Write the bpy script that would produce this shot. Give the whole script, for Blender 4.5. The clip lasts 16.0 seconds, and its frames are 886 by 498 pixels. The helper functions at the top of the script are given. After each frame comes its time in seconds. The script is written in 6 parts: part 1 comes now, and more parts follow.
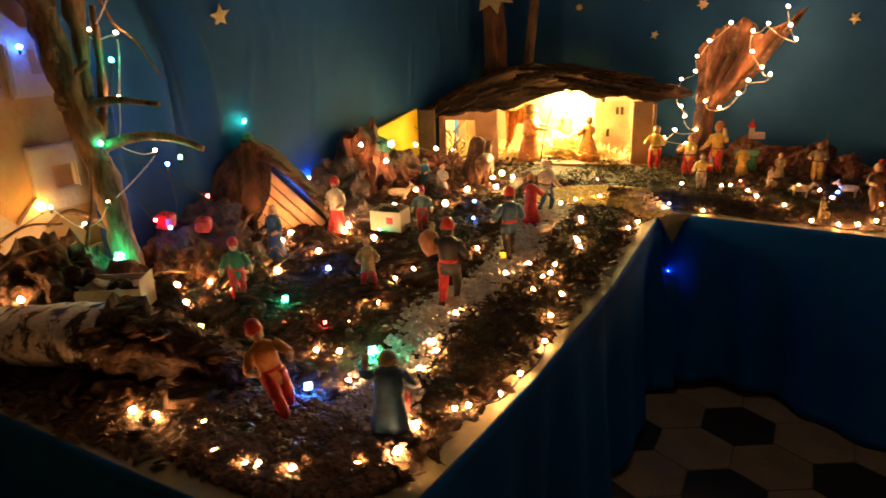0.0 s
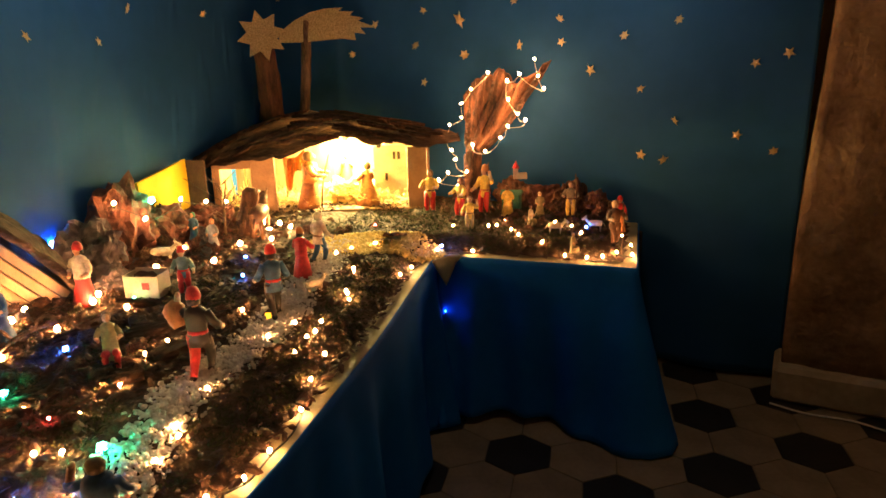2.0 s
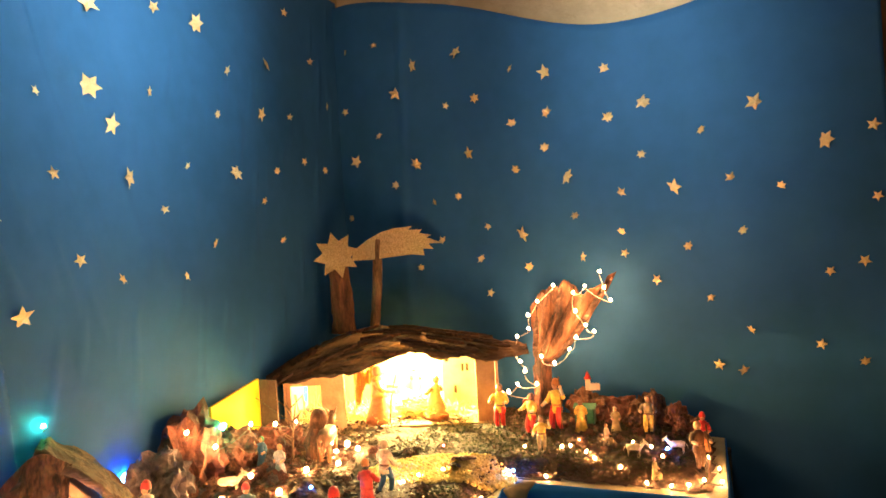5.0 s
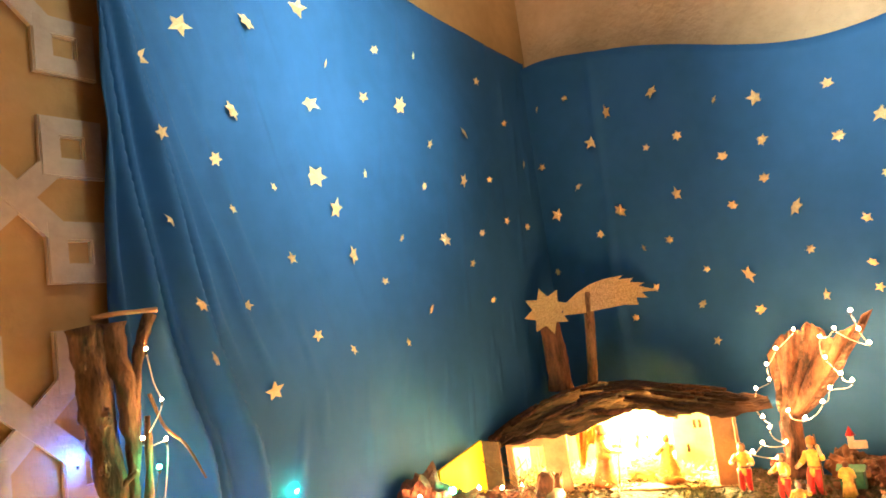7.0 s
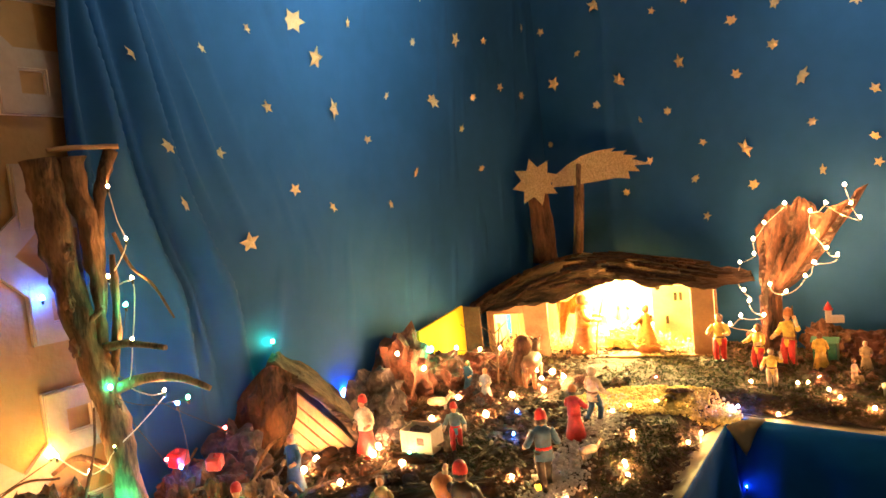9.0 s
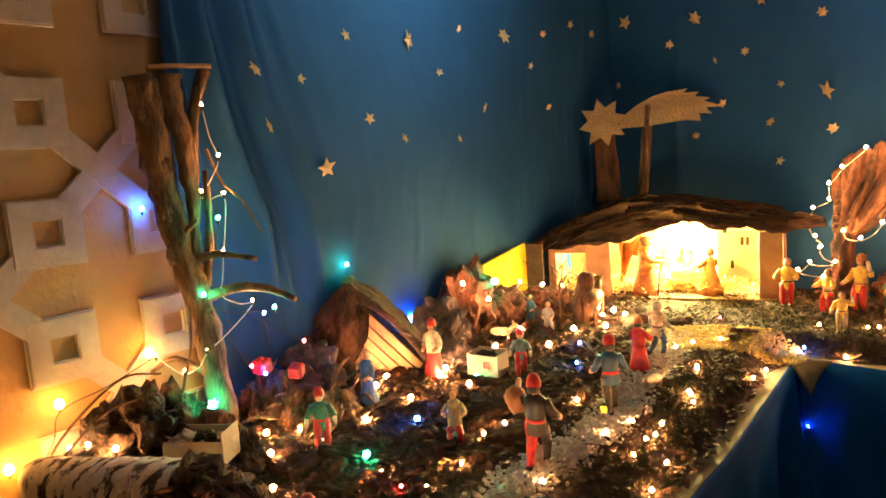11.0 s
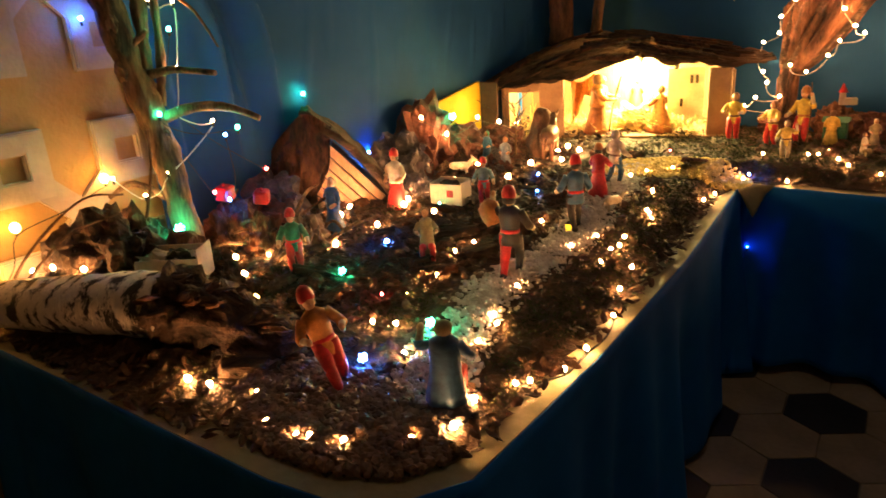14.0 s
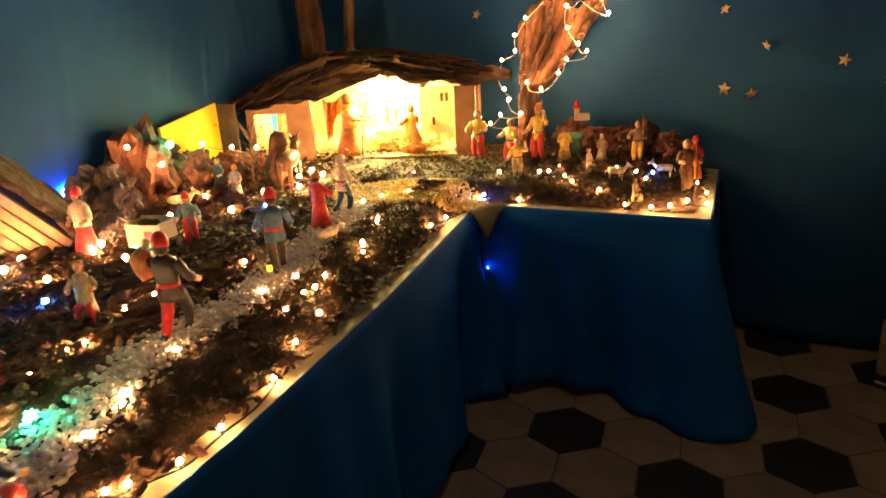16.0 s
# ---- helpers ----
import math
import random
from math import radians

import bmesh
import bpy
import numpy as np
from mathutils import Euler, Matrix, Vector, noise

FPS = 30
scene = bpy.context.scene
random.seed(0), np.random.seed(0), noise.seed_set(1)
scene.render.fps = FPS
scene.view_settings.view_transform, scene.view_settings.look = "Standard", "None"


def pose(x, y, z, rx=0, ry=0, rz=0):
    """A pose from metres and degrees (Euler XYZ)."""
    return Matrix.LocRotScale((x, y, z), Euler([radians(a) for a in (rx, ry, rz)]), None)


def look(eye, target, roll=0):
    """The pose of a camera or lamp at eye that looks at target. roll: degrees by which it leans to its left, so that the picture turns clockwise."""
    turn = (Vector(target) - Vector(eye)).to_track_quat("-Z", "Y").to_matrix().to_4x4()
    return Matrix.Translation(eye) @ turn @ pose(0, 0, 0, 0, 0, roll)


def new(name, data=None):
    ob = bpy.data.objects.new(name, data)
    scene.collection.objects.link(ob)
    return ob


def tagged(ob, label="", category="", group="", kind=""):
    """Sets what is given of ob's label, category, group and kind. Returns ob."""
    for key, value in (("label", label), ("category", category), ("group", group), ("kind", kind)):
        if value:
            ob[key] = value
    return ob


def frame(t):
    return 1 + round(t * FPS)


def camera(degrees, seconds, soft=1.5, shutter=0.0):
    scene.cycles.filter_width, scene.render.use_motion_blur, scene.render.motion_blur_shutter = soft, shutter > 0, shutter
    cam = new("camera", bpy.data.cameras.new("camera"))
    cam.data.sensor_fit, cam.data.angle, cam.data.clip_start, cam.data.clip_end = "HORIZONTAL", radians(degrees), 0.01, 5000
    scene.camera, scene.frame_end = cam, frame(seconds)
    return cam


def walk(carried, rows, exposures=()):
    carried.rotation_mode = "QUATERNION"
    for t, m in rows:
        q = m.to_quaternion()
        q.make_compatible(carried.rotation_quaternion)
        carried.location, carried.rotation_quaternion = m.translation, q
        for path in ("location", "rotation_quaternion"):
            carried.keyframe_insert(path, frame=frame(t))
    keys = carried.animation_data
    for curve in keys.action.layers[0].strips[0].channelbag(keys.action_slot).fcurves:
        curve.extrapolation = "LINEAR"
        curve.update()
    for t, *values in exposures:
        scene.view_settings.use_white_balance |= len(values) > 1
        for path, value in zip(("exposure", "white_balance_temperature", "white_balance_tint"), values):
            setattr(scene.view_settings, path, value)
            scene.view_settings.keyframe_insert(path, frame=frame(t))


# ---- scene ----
cam = camera(67.0, 16.0, soft=1.6, shutter=0.3)
PATH = [
    (0, (0.293, 0.417, 1.501), (-1.011, 1.803, 0.885), -2.0),
    (0.5, (0.338, 0.453, 1.503), (-0.836, 1.946, 0.877), -1.6),
    (1, (0.362, 0.475, 1.525), (-0.675, 2.072, 0.913), -1.6),
    (1.5, (0.387, 0.519, 1.532), (-0.526, 2.196, 0.936), -1.4),
    (2, (0.407, 0.556, 1.558), (-0.47, 2.271, 1.019), -1.4),
    (2.5, (0.414, 0.568, 1.582), (-0.517, 2.279, 1.125), -1.6),
    (3, (0.402, 0.588, 1.621), (-0.607, 2.277, 1.262), -2.4),
    (3.5, (0.419, 0.594, 1.664), (-0.635, 2.273, 1.404), -3.0),
    (6, (0.412, 0.625, 1.754), (-0.761, 2.237, 1.918), -6.6),
    (6.5, (0.358, 0.639, 1.769), (-0.993, 2.099, 1.981), -7.2),
    (7, (0.364, 0.592, 1.767), (-1.137, 1.898, 1.966), -7.7),
    (7.5, (0.38, 0.622, 1.76), (-1.175, 1.872, 1.899), -7.3),
    (8, (0.368, 0.648, 1.724), (-1.156, 1.942, 1.788), -6.9),
    (8.5, (0.371, 0.675, 1.678), (-1.159, 1.961, 1.621), -6.1),
    (9, (0.329, 0.687, 1.643), (-1.198, 1.972, 1.513), -5.8),
    (11.5, (0.31, 0.544, 1.556), (-1.331, 1.639, 1.229), -4.2),
    (12, (0.301, 0.515, 1.534), (-1.363, 1.548, 1.129), -4.4),
    (12.5, (0.295, 0.485, 1.512), (-1.364, 1.509, 1.069), -4.0),
    (13, (0.28, 0.463, 1.486), (-1.34, 1.509, 0.958), -4.2),
    (13.5, (0.269, 0.469, 1.463), (-1.248, 1.631, 0.873), -4.1),
    (14, (0.254, 0.47, 1.439), (-1.177, 1.707, 0.789), -3.9),
    (14.5, (0.251, 0.493, 1.43), (-1.015, 1.869, 0.721), -3.9),
    (15, (0.281, 0.572, 1.432), (-0.812, 2.079, 0.7), -4.3),
    (15.5, (0.35, 0.743, 1.422), (-0.7, 2.287, 0.707), -4.6),
    (16, (0.419, 0.899, 1.424), (-0.665, 2.453, 0.782), -3.4),
]
EXPOSURES = [(0.0, -0.85), (0.5, -0.35), (1.0, -0.4), (2.0, -0.35), (3.0, -0.3), (3.7, -0.2), (5.8, 1.2), (7.0, 1.25), (8.5, 0.7), (9.2, 0.4), (11.5, -0.1), (12.0, -0.3), (12.5, -0.12), (13.0, -0.2), (14.0, -0.5), (14.5, -0.3), (15.5, -0.05), (16.0, -0.12)]
walk(cam, [(t, look(eye, target, roll)) for t, eye, target, roll in PATH], EXPOSURES)

# ---- world and large lights ----
world = bpy.data.worlds.new("world")
world.use_nodes = True
world.node_tree.nodes["Background"].inputs[0].default_value = (0.16, 0.22, 0.35, 1)
world.node_tree.nodes["Background"].inputs[1].default_value = 0.004
scene.world = world


def lamp(name, kind, m, power, colour, size=0.1, size_y=None, spread=None):
    data = bpy.data.lights.new(name, kind)
    data.energy, data.color = power, colour
    if kind == "AREA":
        data.size = size
        if size_y:
            data.shape, data.size_y = "RECTANGLE", size_y
        if spread:
            data.spread = radians(spread)
    else:
        data.shadow_soft_size = size
    ob = new(name, data)
    ob.matrix_world = m
    return ob


# daylight of two tall windows behind the camera
lamp("window_light", "AREA", look((-0.55, -2.25, 3.3), (-0.45, 4.0, 2.75)), 3.6, (1.0, 1.0, 0.80), 0.5, 1.6, 16)
lamp("window_light", "AREA", look((2.7, 3.1, 3.5), (-2.1, 2.1, 2.9)), 10.0, (1.0, 1.0, 0.80), 0.6, 1.2, 26)
lamp("room_light", "AREA", look((3.0, 0.9, 1.9), (-0.6, 2.3, 0.45)), 0.24, (0.62, 0.82, 1.0), 0.8, 1.6, 70)
# unseen warm fill, added to brighten the upper wall like ceiling bounce
lamp("upper_wall_fill", "AREA", look((-0.5, 2.2, 4.6), (-2.1, 2.9, 3.0)), 14.0, (1.0, 0.80, 0.55), 0.4, 0.4)


# ---- materials ----
def material(name, dark, light, scale=8.0, rough=0.8, bump=0.3, bump_scale=None, metal=0.0, detail=6.0, lo=0.45, hi=0.9, stretch=(1, 1, 1), sheen=0.0, depth=0.01):
    m = bpy.data.materials.new(name)
    m.use_nodes = True
    nt = m.node_tree
    b = nt.nodes["Principled BSDF"]
    b.inputs["Roughness"].default_value = rough
    b.inputs["Metallic"].default_value = metal
    b.inputs["Sheen Weight"].default_value = sheen
    co = nt.nodes.new("ShaderNodeTexCoord")
    mp = nt.nodes.new("ShaderNodeMapping")
    mp.inputs["Scale"].default_value = stretch
    nt.links.new(co.outputs["Object"], mp.inputs["Vector"])
    n1 = nt.nodes.new("ShaderNodeTexNoise")
    n1.inputs["Scale"].default_value, n1.inputs["Detail"].default_value = scale, detail
    n2 = nt.nodes.new("ShaderNodeTexNoise")
    n2.inputs["Scale"].default_value, n2.inputs["Detail"].default_value = scale * 7.3, 3.0
    mixn = nt.nodes.new("ShaderNodeMath")
    mixn.operation = "MULTIPLY_ADD"
    mixn.inputs[1].default_value = 0.35
    for n in (n1, n2):
        nt.links.new(mp.outputs[0], n.inputs["Vector"])
    nt.links.new(n2.outputs[0], mixn.inputs[0])
    nt.links.new(n1.outputs[0], mixn.inputs[2])
    ramp = nt.nodes.new("ShaderNodeValToRGB")
    ramp.color_ramp.elements[0].position, ramp.color_ramp.elements[0].color = lo, (*dark, 1)
    ramp.color_ramp.elements[1].position, ramp.color_ramp.elements[1].color = hi, (*light, 1)
    nt.links.new(mixn.outputs[0], ramp.inputs[0])
    nt.links.new(ramp.outputs[0], b.inputs["Base Color"])
    if bump:
        bp = nt.nodes.new("ShaderNodeBump")
        bp.inputs["Strength"].default_value, bp.inputs["Distance"].default_value = bump, depth
        n3 = nt.nodes.new("ShaderNodeTexNoise")
        n3.inputs["Scale"].default_value, n3.inputs["Detail"].default_value = bump_scale or scale * 4, 5.0
        nt.links.new(mp.outputs[0], n3.inputs["Vector"])
        nt.links.new(n3.outputs[0], bp.inputs["Height"])
        nt.links.new(bp.outputs[0], b.inputs["Normal"])
    return m


def varied(m, amount=0.35):
    """Lets each piece with this material differ a little in brightness."""
    nt = m.node_tree
    b = nt.nodes["Principled BSDF"]
    src = b.inputs["Base Color"].links[0].from_socket
    info = nt.nodes.new("ShaderNodeObjectInfo")
    geo = nt.nodes.new("ShaderNodeNewGeometry")
    add = nt.nodes.new("ShaderNodeMath")
    add.operation = "ADD"
    nt.links.new(info.outputs["Random"], add.inputs[0])
    nt.links.new(geo.outputs["Random Per Island"], add.inputs[1])
    mr = nt.nodes.new("ShaderNodeMapRange")
    mr.inputs[1].default_value, mr.inputs[2].default_value = 0.0, 2.0
    mr.inputs[3].default_value, mr.inputs[4].default_value = 1 - amount, 1 + amount
    nt.links.new(add.outputs[0], mr.inputs[0])
    hsv = nt.nodes.new("ShaderNodeHueSaturation")
    nt.links.new(mr.outputs[0], hsv.inputs["Value"])
    nt.links.new(src, hsv.inputs["Color"])
    nt.links.new(hsv.outputs[0], b.inputs["Base Color"])
    return m


def glowing(name, colour, strength):
    m = bpy.data.materials.new(name)
    m.use_nodes = True
    b = m.node_tree.nodes["Principled BSDF"]
    b.inputs["Base Color"].default_value = (*colour, 1)
    b.inputs["Emission Color"].default_value = (*colour, 1)
    b.inputs["Emission Strength"].default_value = strength
    return m


CLOTH = material("blue cotton cloth", (0.003, 0.100, 0.40), (0.005, 0.140, 0.54), 3.0, 0.75, 0.25, 260.0, depth=0.002)
SATIN = material("blue lining cloth", (0.011, 0.068, 0.190), (0.018, 0.092, 0.260), 1.6, 0.7, 0.2, 240.0, depth=0.002)
for m in (CLOTH, SATIN):
    m.node_tree.nodes["Principled BSDF"].inputs["Specular IOR Level"].default_value = 0.15
PAPER = material("beige packing paper", (0.19, 0.19, 0.11), (0.31, 0.30, 0.19), 9.0, 0.7, 0.5, 25.0, depth=0.006)
PLASTER = material("ochre plaster", (0.32, 0.21, 0.09), (0.45, 0.31, 0.15), 2.5, 0.9, 0.35, 60.0)
RELIEF = material("grey moulded plaster", (0.33, 0.30, 0.26), (0.47, 0.43, 0.38), 5.0, 0.8, 0.3, 80.0)
UPPER = material("rough beige wall", (0.36, 0.27, 0.17), (0.52, 0.40, 0.27), 1.6, 0.95, 0.8, 30.0, depth=0.02)
# paler relief colour that paints window light onto the moulding's side faces
RELIEF_LIT = material("plaster edge painted as lit", (0.62, 0.58, 0.50), (0.82, 0.78, 0.70), 9.0, 0.8, 0.3, 90.0)
STONE = material("brown pillar stone", (0.12, 0.07, 0.035), (0.34, 0.23, 0.13), 3.0, 0.9, 0.9, 14.0, depth=0.03)
STONE_PALE = material("pale plinth stone", (0.22, 0.19, 0.13), (0.42, 0.37, 0.27), 4.0, 0.9, 0.6, 20.0)
TILE_PALE = varied(material("sand cement tile", (0.17, 0.135, 0.085), (0.28, 0.23, 0.155), 6.0, 0.55, 0.15, 60.0), 0.18)
TILE_BLACK = varied(material("black cement tile", (0.006, 0.006, 0.006), (0.02, 0.019, 0.018), 6.0, 0.5, 0.15, 60.0), 0.2)
GROUT = material("grey grout", (0.12, 0.10, 0.07), (0.2, 0.17, 0.12), 20.0, 0.95, 0.2)
SOIL = material("dark bark mulch soil", (0.012, 0.008, 0.005), (0.075, 0.045, 0.024), 22.0, 0.95, 1.0, 70.0, depth=0.012)
MOSS = varied(material("dark green moss", (0.008, 0.011, 0.003), (0.042, 0.046, 0.010), 30.0, 0.95, 0.5, 160.0), 0.5)
LEAF = varied(material("dry brown leaves", (0.010, 0.006, 0.004), (0.085, 0.045, 0.024), 20.0, 0.8, 0.4, 80.0), 0.6)
GRAVEL = varied(material("white gravel", (0.42, 0.38, 0.34), (0.75, 0.71, 0.66), 30.0, 0.75, 0.3, 120.0), 0.3)
# yard gravel with the stable lamp's yellow light painted into its colour
YARD_GRAVEL = varied(material("gravel tinted with lamplight", (0.50, 0.38, 0.11), (0.80, 0.63, 0.22), 30.0, 0.8, 0.3, 120.0), 0.25)
PEBBLE = varied(material("brown pebbles", (0.09, 0.055, 0.042), (0.32, 0.21, 0.155), 20.0, 0.6, 0.3, 100.0), 0.45)
BARK = material("brown bark", (0.008, 0.004, 0.002), (0.15, 0.068, 0.032), 14.0, 0.9, 1.0, 46.0, lo=0.5, hi=0.82, stretch=(1, 1, 0.35), depth=0.02)
CORK = material("dark cork bark", (0.006, 0.004, 0.003), (0.095, 0.058, 0.035), 11.0, 0.95, 1.0, 44.0, lo=0.5, hi=0.82, stretch=(0.35, 1.4, 1.4), depth=0.025)
BIRCH = material("white birch bark", (0.035, 0.03, 0.026), (0.80, 0.76, 0.70), 13.0, 0.8, 0.8, 45.0, lo=0.58, hi=0.68, stretch=(2.6, 1.6, 1.0), depth=0.01)
DRIFT = material("pale driftwood", (0.016, 0.009, 0.005), (0.23, 0.14, 0.075), 18.0, 0.9, 1.0, 50.0, lo=0.52, hi=0.85, stretch=(1, 1, 0.25), depth=0.01)
WOOD = varied(material("pale pine wood", (0.28, 0.16, 0.075), (0.46, 0.29, 0.15), 14.0, 0.7, 0.3, 60.0, stretch=(1, 1, 0.2)), 0.2)
PANEL = material("brown plywood", (0.18, 0.10, 0.055), (0.30, 0.18, 0.10), 10.0, 0.7, 0.3, 60.0)
STRAW = varied(material("yellow straw", (0.45, 0.32, 0.10), (0.68, 0.52, 0.22), 20.0, 0.7, 0.2, 90.0), 0.3)
# saturated yellow that stands for stable light falling on the cloth
YELLOW = material("board in lamplight yellow", (0.72, 0.52, 0.012), (0.82, 0.62, 0.02), 6.0, 0.7, 0.2, 50.0)
DARKWOOD = material("dark stained wood", (0.03, 0.02, 0.014), (0.085, 0.06, 0.042), 14.0, 0.8, 0.5, 60.0)
CARD = material("white card", (0.42, 0.35, 0.27), (0.58, 0.50, 0.40), 14.0, 0.8, 0.3, 60.0)
GOLD = material("gold foil", (0.52, 0.39, 0.18), (0.86, 0.70, 0.40), 40.0, 0.3, 0.5, 30.0, metal=0.4, depth=0.004)
GLITTER = material("glitter gold card", (0.34, 0.26, 0.12), (0.82, 0.70, 0.42), 160.0, 0.5, 0.8, 400.0, metal=0.2, depth=0.003)
CABLE = material("dark green cable", (0.006, 0.012, 0.007), (0.02, 0.03, 0.02), 40.0, 0.5, 0.0)
CABLE_WHITE = material("white cable", (0.55, 0.53, 0.5), (0.75, 0.72, 0.68), 40.0, 0.5, 0.0)
ROCK = material("reddish rock paper", (0.014, 0.007, 0.006), (0.18, 0.068, 0.042), 10.0, 0.9, 0.9, 30.0, depth=0.02)
ROCK_GREY = material("grey rock paper", (0.012, 0.012, 0.014), (0.14, 0.12, 0.13), 10.0, 0.9, 0.9, 30.0, depth=0.02)
TWIG = material("thin brown twig", (0.05, 0.03, 0.018), (0.15, 0.09, 0.05), 30.0, 0.9, 0.5, 90.0)

PAINT = {}


def paint(key, colour):
    if key not in PAINT:
        PAINT[key] = material(key + " figure paint", tuple(c * 0.45 for c in colour), tuple(min(1, c * 1.1) for c in colour), 60.0, 0.5, 0.2, 140.0, depth=0.003)
    return PAINT[key]


paint("red", (0.55, 0.02, 0.025))
paint("skin", (0.55, 0.30, 0.17))
paint("blue", (0.02, 0.09, 0.20))
paint("slate", (0.10, 0.19, 0.22))
paint("green", (0.02, 0.17, 0.10))
paint("orange", (0.62, 0.24, 0.04))
paint("cream", (0.62, 0.52, 0.38))
paint("black", (0.015, 0.013, 0.012))
paint("brown", (0.16, 0.08, 0.04))
paint("khaki", (0.28, 0.22, 0.11))
paint("yellow", (0.70, 0.48, 0.08))
paint("grey", (0.22, 0.25, 0.30))
paint("rust", (0.42, 0.16, 0.05))
paint("teal", (0.05, 0.16, 0.34))
paint("umber", (0.30, 0.10, 0.03))

WARM = glowing("warm white led", (1.0, 0.42, 0.14), 800.0)
GREEN = glowing("green led", (0.02, 1.0, 0.42), 330.0)
BLUE = glowing("blue led", (0.03, 0.16, 1.0), 650.0)
RED = glowing("red led", (1.0, 0.03, 0.03), 300.0)
AMBER = glowing("amber lamp", (1.0, 0.42, 0.06), 115.0)


# ---- building helpers ----
def obj(name, bm, mats, parent=None, label="", smooth=False):
    me = bpy.data.meshes.new(name)
    bm.normal_update()
    bm.to_mesh(me)
    bm.free()
    for m in mats if isinstance(mats, (list, tuple)) else [mats]:
        me.materials.append(m)
    if smooth:
        me.polygons.foreach_set("use_smooth", [True] * len(me.polygons))
    ob = new(name, me)
    if parent:
        ob.parent = parent
    if label:
        ob["label"] = label
    return ob


def part(name, bm, mats, parent, label="", smooth=False):
    return obj(name, bm, mats, parent, label, smooth)


def empty(name, m=None):
    ob = new(name)
    ob.empty_display_size = 0.05
    if m is not None:
        ob.matrix_world = m
    return ob


def box(bm, x0, y0, z0, x1, y1, z1, bevel=0.0, mi=0):
    r = bmesh.ops.create_cube(bm, size=1.0, matrix=Matrix.Translation(((x0 + x1) / 2, (y0 + y1) / 2, (z0 + z1) / 2)) @ Matrix.Diagonal((x1 - x0, y1 - y0, z1 - z0, 1)))
    faces = {f for v in r["verts"] for f in v.link_faces}
    for f in faces:
        f.material_index = mi
    if bevel:
        edges = {e for v in r["verts"] for e in v.link_edges}
        bmesh.ops.bevel(bm, geom=list(edges), offset=bevel, segments=1, affect="EDGES")
    return r["verts"]


def tube(bm, points, radii, sides=8, mi=0, rough=0.0, seed=0, cap=True):
    """A tapered, slightly uneven limb through the points."""
    pts = [Vector(p) for p in points]
    rings = []
    up = Vector((0.13, 0.31, 0.94)).normalized()
    for i, p in enumerate(pts):
        d = (pts[min(i + 1, len(pts) - 1)] - pts[max(i - 1, 0)]).normalized()
        a = d.cross(up)
        if a.length < 0.05:
            a = d.cross(Vector((1, 0.2, 0)))
        a.normalize()
        b = d.cross(a)
        ring = []
        for k in range(sides):
            an = 2 * math.pi * k / sides
            w = a * math.cos(an) + b * math.sin(an)
            rr = radii[i] * (1 + rough * noise.noise(p * 22 + w * 2.6 + Vector((seed, seed * 2.3, 0))))
            ring.append(bm.verts.new(p + w * rr))
        rings.append(ring)
    for r0, r1 in zip(rings, rings[1:]):
        for k in range(sides):
            f = bm.faces.new((r0[k], r0[(k + 1) % sides], r1[(k + 1) % sides], r1[k]))
            f.material_index, f.smooth = mi, True
    if cap:
        for ring, flip in ((rings[0], True), (rings[-1], False)):
            f = bm.faces.new(ring[::-1] if flip else ring)
            f.material_index = mi


def smooth_line(points, n):
    """Catmull-Rom line of n steps a span."""
    p = [Vector(q) for q in points]
    p = [p[0] * 2 - p[1]] + p + [p[-1] * 2 - p[-2]]
    out = []
    for i in range(1, len(p) - 2):
        for k in range(n):
            t = k / n
            a, b, c, d = p[i - 1], p[i], p[i + 1], p[i + 2]
            out.append(0.5 * ((2 * b) + (c - a) * t + (2 * a - 5 * b + 4 * c - d) * t * t + (3 * b - a - 3 * c + d) * t ** 3))
    out.append(p[-2])
    return out


def lathe(bm, profile, sides=12, mi=0, centre=(0, 0), squash=1.0, lean=(0, 0)):
    rings = []
    for r, z in profile:
        rings.append([bm.verts.new((centre[0] + lean[0] * z + r * math.cos(2 * math.pi * k / sides), centre[1] + lean[1] * z + squash * r * math.sin(2 * math.pi * k / sides), z)) for k in range(sides)])
    for r0, r1 in zip(rings, rings[1:]):
        for k in range(sides):
            f = bm.faces.new((r0[k], r0[(k + 1) % sides], r1[(k + 1) % sides], r1[k]))
            f.material_index, f.smooth = mi, True
    for ring, flip in ((rings[0], True), (rings[-1], False)):
        f = bm.faces.new(ring[::-1] if flip else ring)
        f.material_index = mi


def lump(bm, centre, size, seed=0, rough=0.35, freq=2.2, sub=3, mi=0, ridge=0.0):
    """A craggy lump."""
    r = bmesh.ops.create_icosphere(bm, subdivisions=sub, radius=1.0)
    off = Vector((seed * 3.7, seed * 1.9, seed * 5.1))
    for v in r["verts"]:
        d = v.co.normalized()
        k = 1 + rough * (noise.noise(d * freq + off) + 0.5 * noise.noise(d * freq * 2.7 + off) + 0.3 * noise.noise(d * freq * 6 + off))
        k += ridge * (0.25 - abs(noise.noise(d * freq * 1.4 + off)) - 0.6 * abs(noise.noise(d * freq * 3.1 + off)))
        v.co = Vector(centre) + Vector((d.x * size[0] * k, d.y * size[1] * k, d.z * size[2] * k))
    for f in {f for v in r["verts"] for f in v.link_faces}:
        f.material_index, f.smooth = mi, False


def ease(v):
    v = min(1.0, max(0.0, v))
    return v * v * (3 - 2 * v)


def ground_z(x, y):
    return 0.77 + 0.05 * ease((y - 1.3) / 2.2) + 0.05 * ease((-x - 1.45 - 0.22 * (y - 1.5)) / 0.6)


